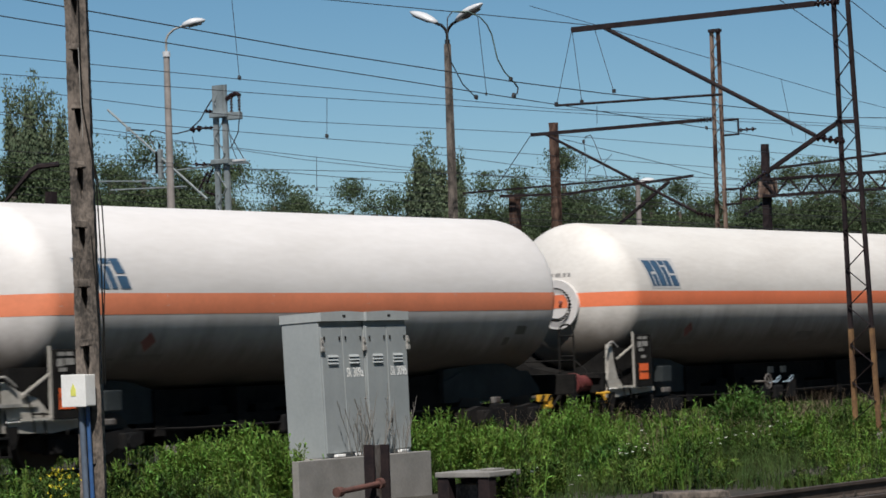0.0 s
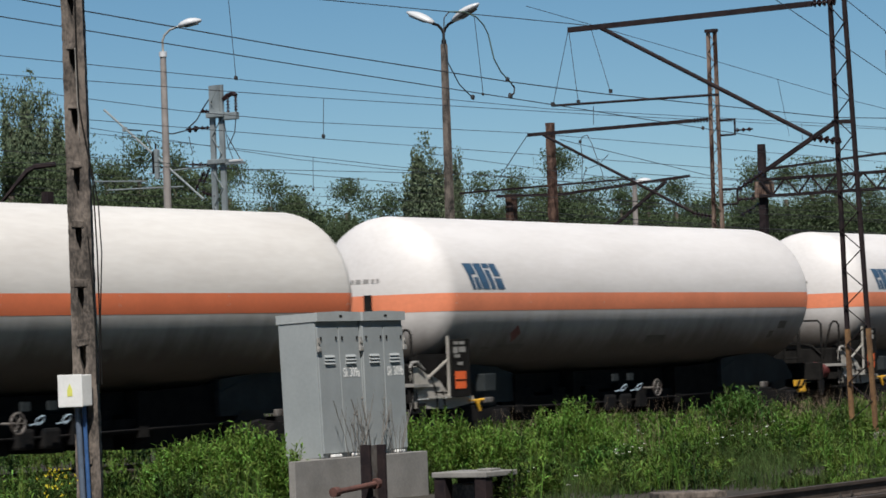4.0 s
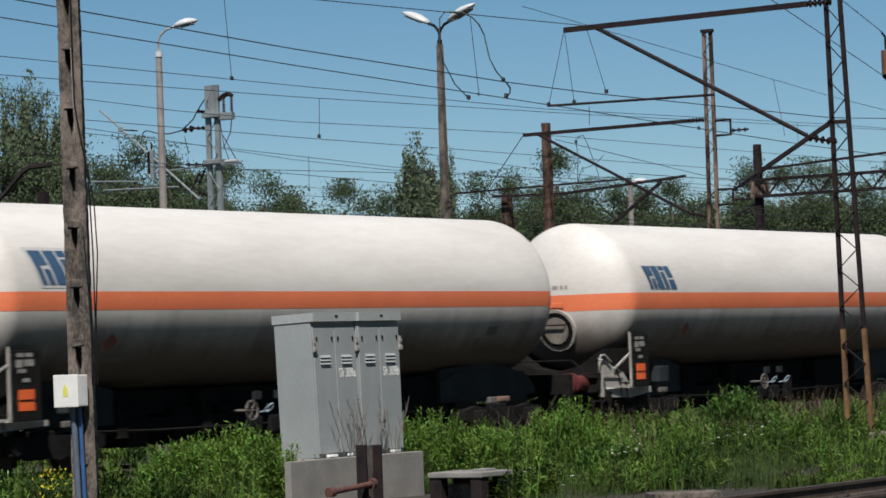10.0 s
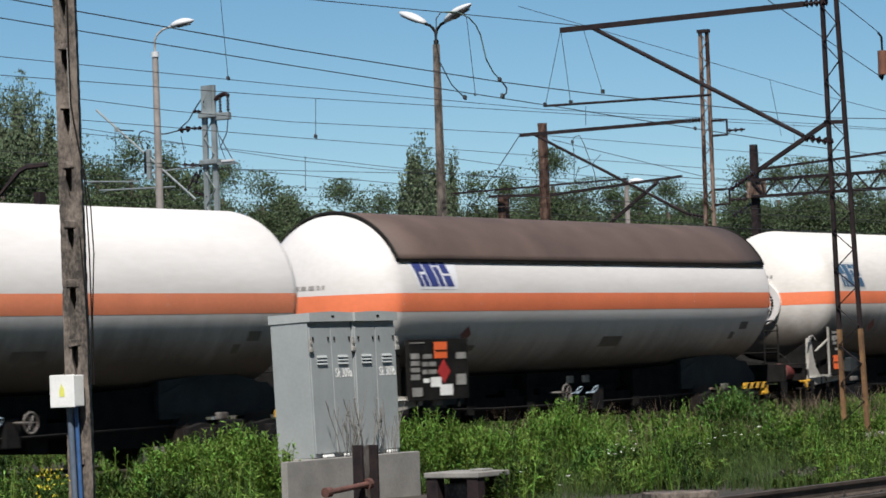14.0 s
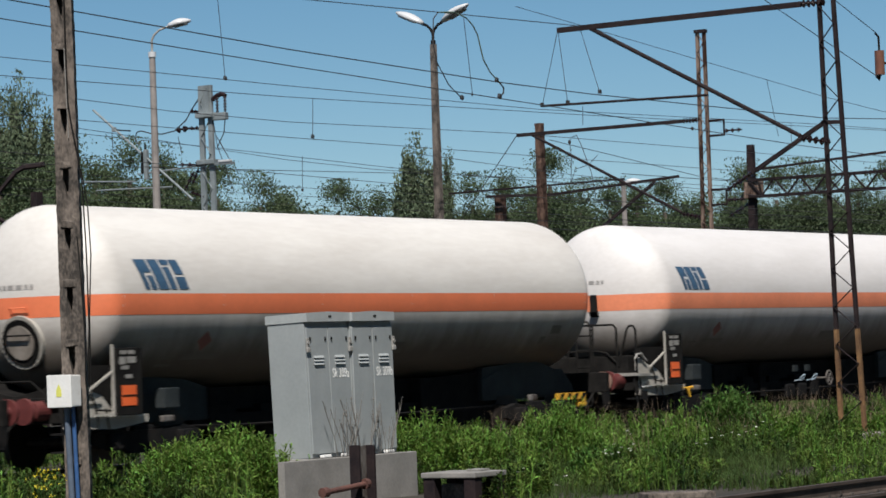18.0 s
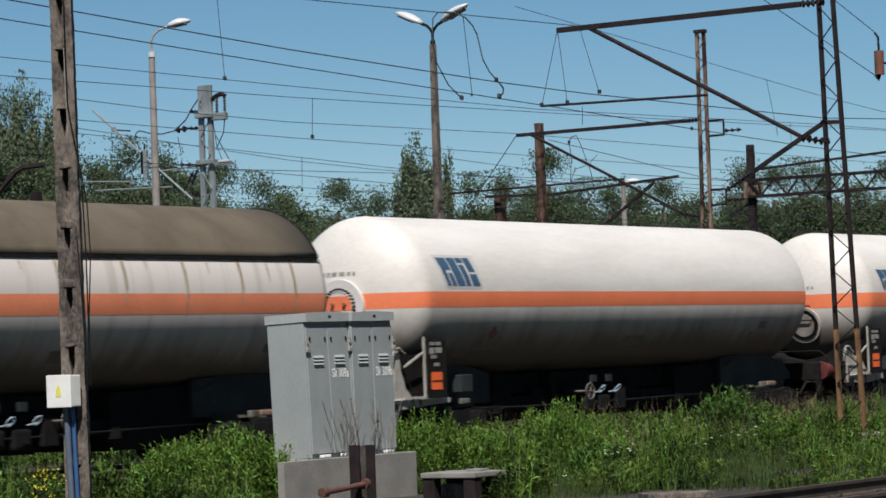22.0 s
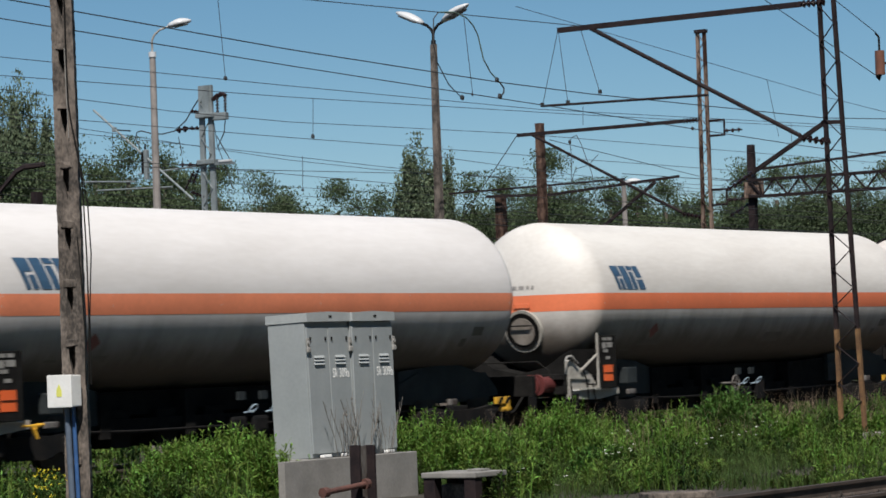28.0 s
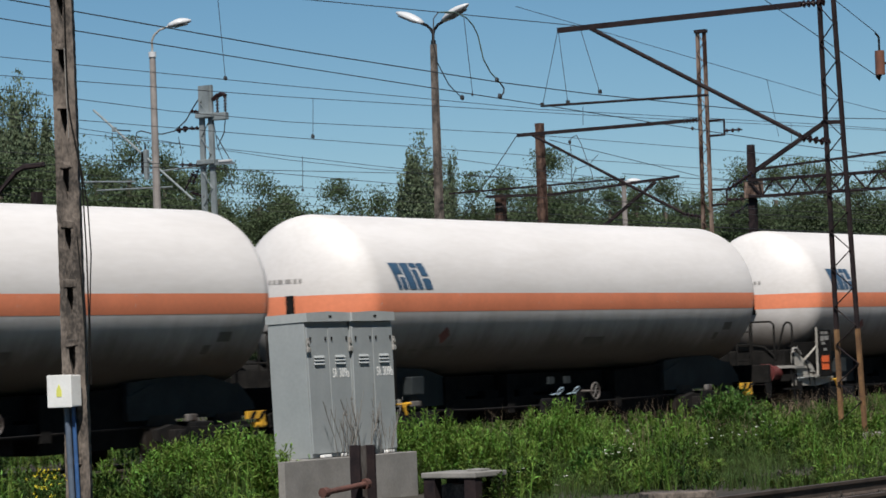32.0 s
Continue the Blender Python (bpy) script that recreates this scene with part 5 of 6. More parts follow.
# grey galvanised mast; y grows to the left of the picture, away from the track
gm = lattice_mast("catenary_mast", "grey galvanised steel catenary mast with switch gear", pose(58.06, 13.30, 0), 8.5, 0.14, -0.20, 0.15, -0.12, M_GALV, None, 20, 0.14)
part("mast_plate", box(B(), -0.06, -0.12, 7.75, -0.045, 0.10, 8.5), M_GALV, gm)
for z in (7.70, 6.55):
    part("collar", box(B(), -0.14, -0.28, z, 0.14, 0.26, z + 0.12, 0.02), M_GALV, gm)
part("switch_frame", box(B(), -0.08, -0.62, 7.62, 0.08, -0.2, 7.80, 0.02), M_GALV, gm)
for a0, b0, k in (((0, -0.34, 7.80), (0, -0.34, 8.2), 5), ((0, -0.58, 7.75), (0, -0.58, 8.2), 6), ((0, 0.1, 5.75), (0, 0.55, 5.9), 4), ((0, 0.25, 7.47), (0, 0.72, 7.49), 3), ((0, 0.2, 7.86), (0, 0.5, 7.90), 3)):
    bm = B()
    insulator(bm, a0, b0, k, 0.052)
    part("insulator", bm, M_INS, gm)
part("contact_bow", tube(B(), [(0, -0.2, 8.14), (0, -0.34, 8.22), (0, -0.5, 8.26), (0, -0.6, 8.20)], 0.06), M_INS, gm)
part("jumper_cable", tube(B(), [(0, 0.2, 8.22), (0, 0.42, 7.98), (0, 0.64, 7.69), (0, 1.01, 7.45), (0, 1.4, 7.40), (0, 1.72, 7.43), (0, 2.08, 7.53), (0, 2.2, 7.50), (0, 2.26, 7.36), (0, 2.12, 7.12)], 0.016), M_WIRE, gm)
part("jumper_cable", tube(B(), [(0, -0.58, 7.72), (0, -0.52, 7.3), (0, -0.3, 6.95)], 0.014), M_WIRE, gm)
part("jumper_cable", tube(B(), [(0, -0.2, 7.65), (0, -0.3, 7.0), (0, -0.75, 5.9)], 0.010), M_WIRE, gm)
part("bracket_tube", rod(B(), (0, 0.50, 5.72), (0, 3.58, 8.16), 0.030, n=8), M_GALV, gm, "pale slanted bracket tube")
part("tube_clamp", box(B(), -0.05, 2.88, 7.56, 0.05, 2.98, 7.68, 0.02), M_GALV, gm)
part("tension_weight", box(B(), -0.06, 1.88, 6.3, 0.06, 1.98, 7.05, 0.02), M_GALV, gm, "grey steel tension weight")
part("weight_rod", rod(B(), (0, 1.96, 7.05), (0, 1.96, 7.2), 0.02), M_DARK, gm)
for a0, b0 in (((0, 0.0, 6.55), (0, 2.2, 6.45)), ((0, 1.13, 6.07), (0, 3.57, 6.12)), ((0, 2.29, 6.27), (0, 4.02, 6.37))):
    part("bracket_bar", rod(B(), a0, b0, 0.02), M_GALV, gm)


part("tension_gear", box(B(), -0.05, 1.99, 6.45, 0.05, 2.07, 7.0, 0.03), M_DARK, gm)
part("tube_rod", rod(B(), (0, 2.98, 7.62), (0, 2.40, 7.55), 0.018), M_DARK, gm)
for a0, b0 in (((0, 0.9, 6.60), (0, 0.2, 6.56)), ((0, 0.45, 6.40), (0, 0.75, 5.95)), ((0, 0.3, 6.45), (0, 0.5, 6.1))):
    bm = B()
    insulator(bm, a0, b0, 3, 0.06)
    part("insulator", bm, M_INS, gm)
part("mast_shelf", box(B(), -0.1, -0.75, 6.52, 0.1, -0.2, 6.57), M_GALV, gm)
part("shelf_plate", box(B(), -0.12, -0.75, 6.575, 0.0, -0.40, 6.63, 0.01), M_LAMPW, gm, "small white plate")
part("shelf_stay", rod(B(), (0, -0.72, 6.55), (0, -0.28, 7.25), 0.012), M_WIRE, gm)
bm = B()
insulator(bm, (0, 0.62, 7.48), (0, 0.98, 7.46), 2, 0.085)
part("insulator", bm, M_INS, gm)
for a0, b0, n in (((0, 3.0, 7.55), (0, 2.98, 7.05), 1), ((0, 1.6, 7.38), (0, 1.58, 7.0), 1), ((0, 0.9, 7.3), (0, 0.8, 6.85), 1)):
    part("hanger", rod(B(), a0, b0, 0.010, n=5), M_WIRE, gm)


def wire(name, pts, r=0.0075, material=None, label="thin dark overhead wire", sag=0.0):
    """An overhead wire from point to point, with a little sag between."""
    path = []
    for a, b in zip(pts, pts[1:]):
        a, b = Vector(a), Vector(b)
        n = 10
        for i in range(n):
            f = i / n
            path.append(a.lerp(b, f) - Vector((0, 0, sag * 4 * f * (1 - f))))
    path.append(Vector(pts[-1]))
    ob = part(name, tube(B(), path, r, 5), material or M_WIRE)
    tagged(ob, label, "wire", "overhead wires")


wire("messenger_wire", [(7.6, -4.97, 7.491), (29.925, -4.97, 6.56), (36.195, -4.97, 6.332), (42.18, -4.97, 6.189), (45.22, -4.97, 6.161), (54.72, -4.97, 6.199), (76.0, -4.97, 7.111)], 0.009)
wire("contact_wire", [(7.6, -4.97, 7.111), (29.545, -4.97, 6.303), (36.195, -4.97, 6.085), (43.605, -4.97, 5.876), (49.21, -4.97, 5.714), (53.675, -4.97, 5.591), (85.5, -4.97, 5.021)], 0.008)
wire("messenger_wire", [(15, 6, 7.6), (42, 6, 7.54), (51.4, 6, 7.53), (61.8, 6, 7.56), (77.8, 6, 7.94), (110, 6, 8.4)])
wire("contact_wire", [(15, 6, 7.0), (42, 6, 7.19), (51.4, 6, 7.29), (64, 6, 7.53), (81.5, 6, 7.95), (110, 6, 8.3)])
wire("feeder_wire", [(20, 9, 7.9), (45.3, 9, 7.37), (51.1, 9, 7.20), (55.5, 9, 7.17), (65.6, 9, 7.35), (90, 9, 7.4)])
wire("feeder_wire", [(30, 9, 6.95), (48, 9, 6.85), (55.5, 9, 6.81), (68.5, 9, 6.80), (100, 9, 6.8)])
wire("contact_wire", [(40, 14, 8.0), (54.6, 14, 7.28), (62.4, 14, 6.87), (66.5, 14, 6.76), (100, 14, 6.6)])
wire("contact_wire", [(45, 14, 7.4), (59.4, 14, 7.06), (67, 14, 6.84), (100, 14, 6.3)])
wire("feeder_wire", [(14.25, -4.97, 6.636), (36.765, -4.97, 7.13), (40.375, -4.97, 7.225), (44.84, -4.97, 7.339)])
wire("guy_wire", [(36, -9.1, 8.95), (43.7, -9.2, 7.31), (47.75, -9.34, 6.27)])
wire("guy_wire", [(40, -9.1, 9.3), (46.5, -9.3, 7.42), (47.73, -9.34, 7.05)])
wire("feeder_wire", [(58.4, 4.5, 9.66), (62.3, 4.5, 9.38), (74.7, 4.5, 8.46), (78.3, 4.5, 8.26), (95, 4.5, 7.6)])
wire("contact_wire", [(60, 8.6, 6.6), (66.6, 8.6, 6.35), (85, 8.6, 5.9), (110, 8.6, 5.8)])
wire("contact_wire", [(66.6, 8.6, 7.2), (75, 8.6, 6.5), (90, 8.6, 6.2)], 0.009)
for i, z in enumerate((5.6, 5.9, 6.25, 6.6)):
    wire("feeder_wire", [(40, 16 + i, z + 0.5), (62, 16 + i, z + 0.1), (90, 16 + i, z), (130, 16 + i, z + 0.2)])
for i, z in enumerate((6.0, 5.5, 5.1)):
    wire("feeder_wire", [(64, 5 + i * 2, z), (90, 5 + i * 2, z), (130, 5 + i * 2, z + 0.2)], 0.009)
for i, z in enumerate((5.75, 5.35, 5.05, 4.75, 4.45)):
    wire("feeder_wire", [(70, 11 + i, z + 0.25), (84, 11 + i, z), (105, 11 + i, z - 0.1), (140, 11 + i, z + 0.3)], 0.011)
wire("guy_wire", [(66.5, 9.54, 7.36), (66.5, 10.34, 6.43), (66.5, 11.4, 5.2)], 0.012)
wire("jumper_cable", [(66.5, 7.93, 6.0), (66.5, 7.88, 6.67), (66.5, 7.93, 7.09), (66.5, 7.86, 7.21), (66.5, 7.71, 7.25), (66.5, 7.59, 7.02), (66.5, 7.3, 6.24), (66.5, 7.2, 5.6)], 0.010)
wire("jumper_cable", [(66.5, 7.91, 6.05), (66.5, 7.79, 6.37), (66.5, 7.39, 6.46), (66.5, 7.1, 6.7)], 0.009)
wire("contact_wire", [(45, 9, 5.85), (53.02, 9, 5.99), (60.33, 9, 6.14), (72, 9, 6.3), (110, 9, 6.5)])
wire("contact_wire", [(45, 9, 6.1), (53.02, 9, 6.0), (59.33, 9, 5.88), (72, 9, 5.6), (110, 9, 5.2)])
wire("dropper_wire", [(56.03, 9, 6.39), (56.0, 9, 5.61)], 0.007)
# droppers and jumpers
wire("dropper_wire", [(44.97, -4.97, 5.92), (44.95, -4.97, 5.60)], 0.006)
wire("dropper_wire", [(71.19, 4.5, 8.72), (71.75, 4.5, 7.24)], 0.007)
wire("dropper_wire", [(75.6, 6, 7.88), (75.6, 6, 7.13)], 0.007)
wire("dropper_wire", [(48.9, 6, 9.6), (49.0, 6, 9.18), (49.17, 6, 7.56)], 0.007)
wire("dropper_wire", [(41.163, -4.97, 7.206), (41.353, -4.97, 5.942)], 0.006)
wire("dropper_wire", [(52.29, 6, 7.30), (52.24, 6, 6.46)], 0.007)
wire("jumper_cable", [(40.394, -4.97, 7.225), (40.85, -4.97, 7.263), (41.221, -4.97, 7.206), (41.439, -4.97, 7.092), (41.581, -4.97, 6.94), (41.733, -4.97, 6.541), (41.933, -4.97, 6.341), (42.227, -4.97, 6.18)], 0.012, M_WIREG, "grey-green hanging jumper cable")
wire("jumper_cable", [(42.227, -4.97, 6.18), (42.351, -4.97, 6.095), (42.332, -4.97, 6.009), (42.189, -4.97, 5.942)], 0.014)
wire("jumper_cable", [(40.394, -4.97, 7.225), (40.242, -4.97, 7.111), (40.213, -4.97, 6.693), (40.308, -4.97, 6.399), (40.632, -4.97, 6.056), (41.021, -4.97, 5.857)], 0.010)


def clamp(x, y, z, size=0.045):
    ob = part("wire_clamp", box(B(), -size, -size * 0.6, -size, size, size * 0.6, size, size * 0.3), M_WIRE)
    ob.matrix_basis = pose(x, y, z, 0, 20, 0)
    tagged(ob, "small dark clamp on an overhead wire", "wire clamp", "clamps on the wires")


for x, y, z, size in ((42.209, -4.97, 5.952, 0.04), (42.133, -4.97, 6.227, 0.035), (41.03, -4.97, 5.866, 0.035), (41.344, -4.97, 5.933, 0.02), (49.17, 6, 7.56, 0.04), (52.24, 6, 6.48, 0.04), (66.5, 7.93, 7.09, 0.04), (56.0, 9, 5.61, 0.03), (49.02, -4.97, 5.724, 0.03)):
    clamp(x, y, z, size)


# ---- plants ----
def strip_leaves(rng, base, direction, length, width, bend, segs=1):
    """Leaf blades as quads: base points, directions, sizes."""
    n = len(base)
    up = np.array([0, 0, 1.0])
    side = np.cross(direction, up)
    side /= np.linalg.norm(side, axis=1)[:, None] + 1e-9
    side = side + rng.normal(0, 0.35, (n, 3))
    side /= np.linalg.norm(side, axis=1)[:, None]
    mid = base + direction * (length * 0.5)[:, None] + np.outer(bend * 0.1, up) * length[:, None]
    tip = base + direction * length[:, None] - np.outer(bend, up) * length[:, None]
    w = side * (width / 2)[:, None]
    return np.stack([base, mid + w, tip, mid - w], 1).reshape(-1, 3)


def unit(v):
    return v / (np.linalg.norm(v, axis=1)[:, None] + 1e-9)


def weeds(rng, pts, heights, leaves, length, width):
    """Upright stems with narrow leaves all along them."""
    out = []
    n = len(pts)
    lean = rng.normal(0, 0.13, (n, 2))
    for k in range(leaves):
        f = 0.12 + 0.88 * (k + rng.uniform(0, 1, n)) / leaves
        base = pts + np.stack([lean[:, 0] * f * heights, lean[:, 1] * f * heights, f * heights], 1)
        a = rng.uniform(0, 2 * np.pi, n)
        el = rng.uniform(0.25, 1.25, n)
        d = unit(np.stack([np.cos(a) * np.cos(el), np.sin(a) * np.cos(el), np.sin(el)], 1))
        ln = length * rng.uniform(0.6, 1.2, n) * (1.15 - 0.5 * f)
        out.append(strip_leaves(rng, base, d, ln, width * rng.uniform(0.7, 1.3, n), rng.uniform(0.0, 0.35, n)))
    # stems
    top = pts + np.stack([lean[:, 0] * heights, lean[:, 1] * heights, heights], 1)
    s = np.stack([np.full(n, 0.004), np.full(n, -0.004), np.zeros(n)], 1)
    out.append(np.stack([pts - s, pts + s, top + s * 0.5, top - s * 0.5], 1).reshape(-1, 3))
    return np.concatenate(out)


def blades(rng, pts, heights, width, lean=0.3):
    """Grass blades that bend over: two quads each."""
    n = len(pts)
    a = rng.uniform(0, 2 * np.pi, n)
    d = np.stack([np.cos(a), np.sin(a), np.zeros(n)], 1)
    b = rng.uniform(0, 2 * np.pi, n)
    s = np.stack([np.cos(b), np.sin(b), np.zeros(n)], 1) * (width * rng.uniform(0.6, 1.3, n) / 2)[:, None]
    k = rng.uniform(0.05, lean, n)
    p1 = pts + d * (heights * k * 0.35)[:, None] + np.outer(heights * 0.55, [0, 0, 1.0])
    p2 = pts + d * (heights * k * 1.3)[:, None] + np.outer(heights * (1 - 0.4 * k), [0, 0, 1.0])
    q1 = np.stack([pts - s, pts + s, p1 + s * 0.8, p1 - s * 0.8], 1)
    q2 = np.stack([p1 - s * 0.8, p1 + s * 0.8, p2 + s * 0.1, p2 - s * 0.1], 1)
    return np.concatenate([q1.reshape(-1, 3), q2.reshape(-1, 3)])


def meadow_points(rng, n, y0=-16.0, y1=-4.3):
    """Random points on the weedy strip between the siding and the train's track."""
    y = rng.uniform(y0, y1, n)
    x = rng.uniform(1.08 * (y + 31) - 1.5, 2.28 * (y + 31) + 1.5)
    z = np.array([ground_height(a, b) for a, b in zip(x, y)]) - 0.01
    return np.stack([x, y, z], 1)


def patch(p, seed, size):
    return np.array([noise.noise(Vector((x * size, y * size, seed))) for x, y, _ in p])


def thin(p):
    """Keeps clear of the plinth, the pit and the siding's ballast, and of the camera's sight lines to them."""
    slope = p[:, 0] / (p[:, 1] + 31)
    keep = ~((slope > 1.345) & (slope < 1.525) & (p[:, 1] < -9.85))
    keep &= ~((slope > 1.345) & (slope < 1.625) & (p[:, 1] < -10.9))
    keep &= ~((p[:, 0] > 29.6) & (p[:, 0] < 32.0) & (p[:, 1] > -10.1) & (p[:, 1] < -8.95))
    keep &= ~((p[:, 0] > 44.0) & (p[:, 0] < 45.9) & (p[:, 1] > -11.3) & (p[:, 1] < -9.3))
    keep &= ~((np.hypot((p[:, 0] - 36.3) / 2.2, (p[:, 1] + 14.3) / 1.5) < 1))
    keep &= ~((p[:, 0] > 27.5) & (p[:, 0] < 32.6) & (p[:, 1] > -16.0) & (p[:, 1] < -13.0))
    keep &= ~((slope > 2.09) & (slope < 2.21) & (p[:, 1] > -11.6) & (p[:, 1] < -9.2))
    return keep


def build_meadow():
    rng = np.random.default_rng(11)
    p = meadow_points(rng, 66000)
    p = p[thin(p)]
    p = p[(p[:, 0] / (p[:, 1] + 31) > 1.27) | (rng.uniform(0, 1, len(p)) < 0.3)]
    tall = np.clip((p[:, 1] + 11.5) / 4, 0, 1) * np.clip((p[:, 0] - 27) / 4, 0, 1)
    view_left = np.clip((1.31 - p[:, 0] / (p[:, 1] + 31)) / 0.06, 0, 1)
    h = 0.19 + 0.05 * tall - 0.09 * view_left + 0.20 * patch(p, 1.0, 0.9) + rng.uniform(-0.08, 0.14, len(p))
    ob = new("meadow_grass", np_mesh("meadow_grass", blades(rng, p, np.clip(h, 0.1, 0.7), 0.010, 0.55), 4, M_GRASS))
    tagged(ob, "dense green wild grass along the tracks", "grass", kind="stuff")
    p = meadow_points(rng, 20000)
    p = p[thin(p)]
    dens = patch(p, 7.0, 0.5) + 0.25 * np.clip((p[:, 1] + 12) / 4, 0, 1)
    p = p[dens + 0.25 * patch(p, 12.0, 2.1) - 0.10 * np.clip((-12 - p[:, 1]) / 3, 0, 1) - 0.25 * np.clip((1.29 - p[:, 0] / (p[:, 1] + 31)) / 0.06, 0, 1) > 0.10]
    tall = np.clip((p[:, 1] + 11.5) / 4, 0, 1) * np.clip((p[:, 0] - 27) / 4, 0, 1)
    view_left = np.clip((1.31 - p[:, 0] / (p[:, 1] + 31)) / 0.06, 0, 1)
    h = 0.20 + 0.07 * tall - 0.17 * view_left + 0.34 * patch(p, 3.0, 0.6) + 0.80 * patch(p, 8.0, 1.3) - 0.08 * np.clip((-12 - p[:, 1]) / 2, 0, 1) + rng.uniform(-0.08, 0.10, len(p))
    h = np.clip(h, 0.08, 0.80)
    pale = patch(p, 21.0, 0.55) + 0.5 * patch(p, 23.0, 1.6) > 0.06
    ob = new("meadow_weeds", np_mesh("meadow_weeds", weeds(rng, p[~pale], h[~pale], 24, 0.155, 0.016), 4, M_WEED))
    tagged(ob, "dark green leafy weeds among the grass", "weeds", kind="stuff")
    ob = new("pale_weeds", np_mesh("pale_weeds", weeds(rng, p[pale], h[pale] * 1.1, 24, 0.15, 0.018), 4, M_BUSH))
    tagged(ob, "bright yellow-green leafy weeds in patches", "weeds", kind="stuff")
    n = 5200
    y = rng.uniform(2.2, 9, n)
    x = rng.uniform(36, 82, n)
    p = np.stack([x, y, np.full(n, -0.2)], 1)
    ob = new("far_side_weeds", np_mesh("far_side_weeds", weeds(rng, p, rng.uniform(0.3, 0.75, n), 10, 0.19, 0.035), 4, M_WEED))
    tagged(ob, "green weeds beyond the train's track", "weeds", kind="stuff")
    p = meadow_points(rng, 5200, -9, -2.6)
    p = p[p[:, 0] / (p[:, 1] + 31) > 1.52]
    p = p[patch(p, 5.0, 0.4) + 0.2 * np.clip((p[:, 1] + 6) / 4, 0, 1) > 0.12]
    h = 0.55 + rng.uniform(0, 0.50, len(p)) - 0.05 * np.clip((p[:, 1] + 6) / 2, 0, 1)
    ob = new("dry_stalks", np_mesh("dry_stalks", blades(rng, p, h, 0.008, 0.55), 4, M_DRY))
    tagged(ob, "dry brown grass stalks beside the track", "grass", kind="stuff")
    # white flowers, in loose groups
    p = meadow_points(rng, 2800, -16, -7)
    p = p[(p[:, 0] / (p[:, 1] + 31) > 1.6) & (p[:, 0] / (p[:, 1] + 31) < 2.0) & (patch(p, 9.0, 0.8) > 0.30) & thin(p)]
    p[:, 2] += rng.uniform(0.36, 0.56, len(p))
    n = len(p)
    q = []
    for k in range(6):
        a = 2 * np.pi * k / 6 + rng.uniform(0, 0.3, n)
        d = np.stack([np.cos(a), np.sin(a), rng.uniform(0, 0.4, n)], 1)
        q.append(strip_leaves(rng, p, unit(d), np.full(n, 0.028), np.full(n, 0.022), np.zeros(n)))
    ob = new("white_flowers", np_mesh("white_flowers", np.concatenate(q), 4, M_PETALW))
    tagged(ob, "small white daisies scattered in the grass", "flowers", kind="stuff")


def gravel_bank():
    """Dark loose stones between the grass and the siding."""
    rng = np.random.default_rng(41)
    n = 2600
    a, q = rng.uniform(0, 2 * np.pi, n), np.sqrt(rng.uniform(0, 1, n))
    x, y = 36.4 + 2.6 * q * np.cos(a), -14.1 + 1.3 * q * np.sin(a)
    c = np.stack([x, y, np.array([ground_height(u, v) for u, v in zip(x, y)]) + 0.015], 1)
    tri = rng.normal(0, 0.026, (n, 4, 3)) + c[:, None, :]
    st = new("gravel", np_mesh("gravel", tri[:, [0, 1, 2, 0, 1, 3, 1, 2, 3, 0, 2, 3]].reshape(-1, 3), 3, M_BALLAST))
    tagged(st, "dark grey loose gravel beside the siding", "gravel", kind="stuff")


gravel_bank()


def bush(x, y, r, h, n, seed, label, name="weed_bush", material=None, length=0.15):
    rng = np.random.default_rng(seed)
    a = rng.uniform(0, 2 * np.pi, n)
    q = np.sqrt(rng.uniform(0, 1, n)) * r
    p = np.stack([x + q * np.cos(a), y + q * np.sin(a), np.full(n, ground_height(x, y) - 0.05)], 1)
    hh = h * (1.05 - 0.45 * (q / r) ** 2) * rng.uniform(0.75, 1.08, n)
    v = weeds(rng, p, hh, 40, length * 0.9, 0.024) - np.array([x, y, 0])
    ob = new(name, np_mesh(name, v, 4, material or M_BUSH))
    ob.matrix_basis = pose(x, y, 0)
    tagged(ob, label, "bush", "leafy weed bushes")


build_meadow()
bush(28.95, -9.25, 0.62, 0.98, 210, 21, "bright green leafy weed bush beside the relay cabinet")
bush(28.25, -8.9, 0.62, 0.88, 190, 22, "bright green leafy weed bush beside the power pole")
bush(29.3, -8.7, 0.5, 0.95, 80, 23, "bright green leafy weed bush beside the relay cabinet")
bush(27.5, -9.3, 0.5, 0.50, 80, 29, "low bright green weed bush beside the power pole")
bush(33.3, -9.0, 0.8, 1.02, 260, 24, "tall leafy green weed bush behind the relay cabinet")
bush(34.7, -9.1, 0.75, 0.86, 210, 33, "leafy green weed bush behind the relay cabinet")
bush(36.8, -9.1, 0.55, 1.08, 200, 26, "tall leafy green weed bush in the grass")
bush(36.2, -7.4, 0.7, 0.80, 80, 34, "leafy green weed bush in the grass")
bush(39.2, -7.6, 0.8, 0.78, 90, 27, "leafy green weed bush in the grass")
bush(41.8, -6.6, 0.7, 0.72, 80, 35, "leafy green weed bush in the grass")
bush(44.5, -7.87, 0.60, 1.02, 300, 25, "dense dark green leafy bush near the lattice mast", material=M_BUSHD, length=0.22)
bush(44.1, -9.9, 0.55, 0.62, 110, 28, "olive-green leafy weed bush near the lattice mast", material=M_WEED)
rc = random.Random(5)
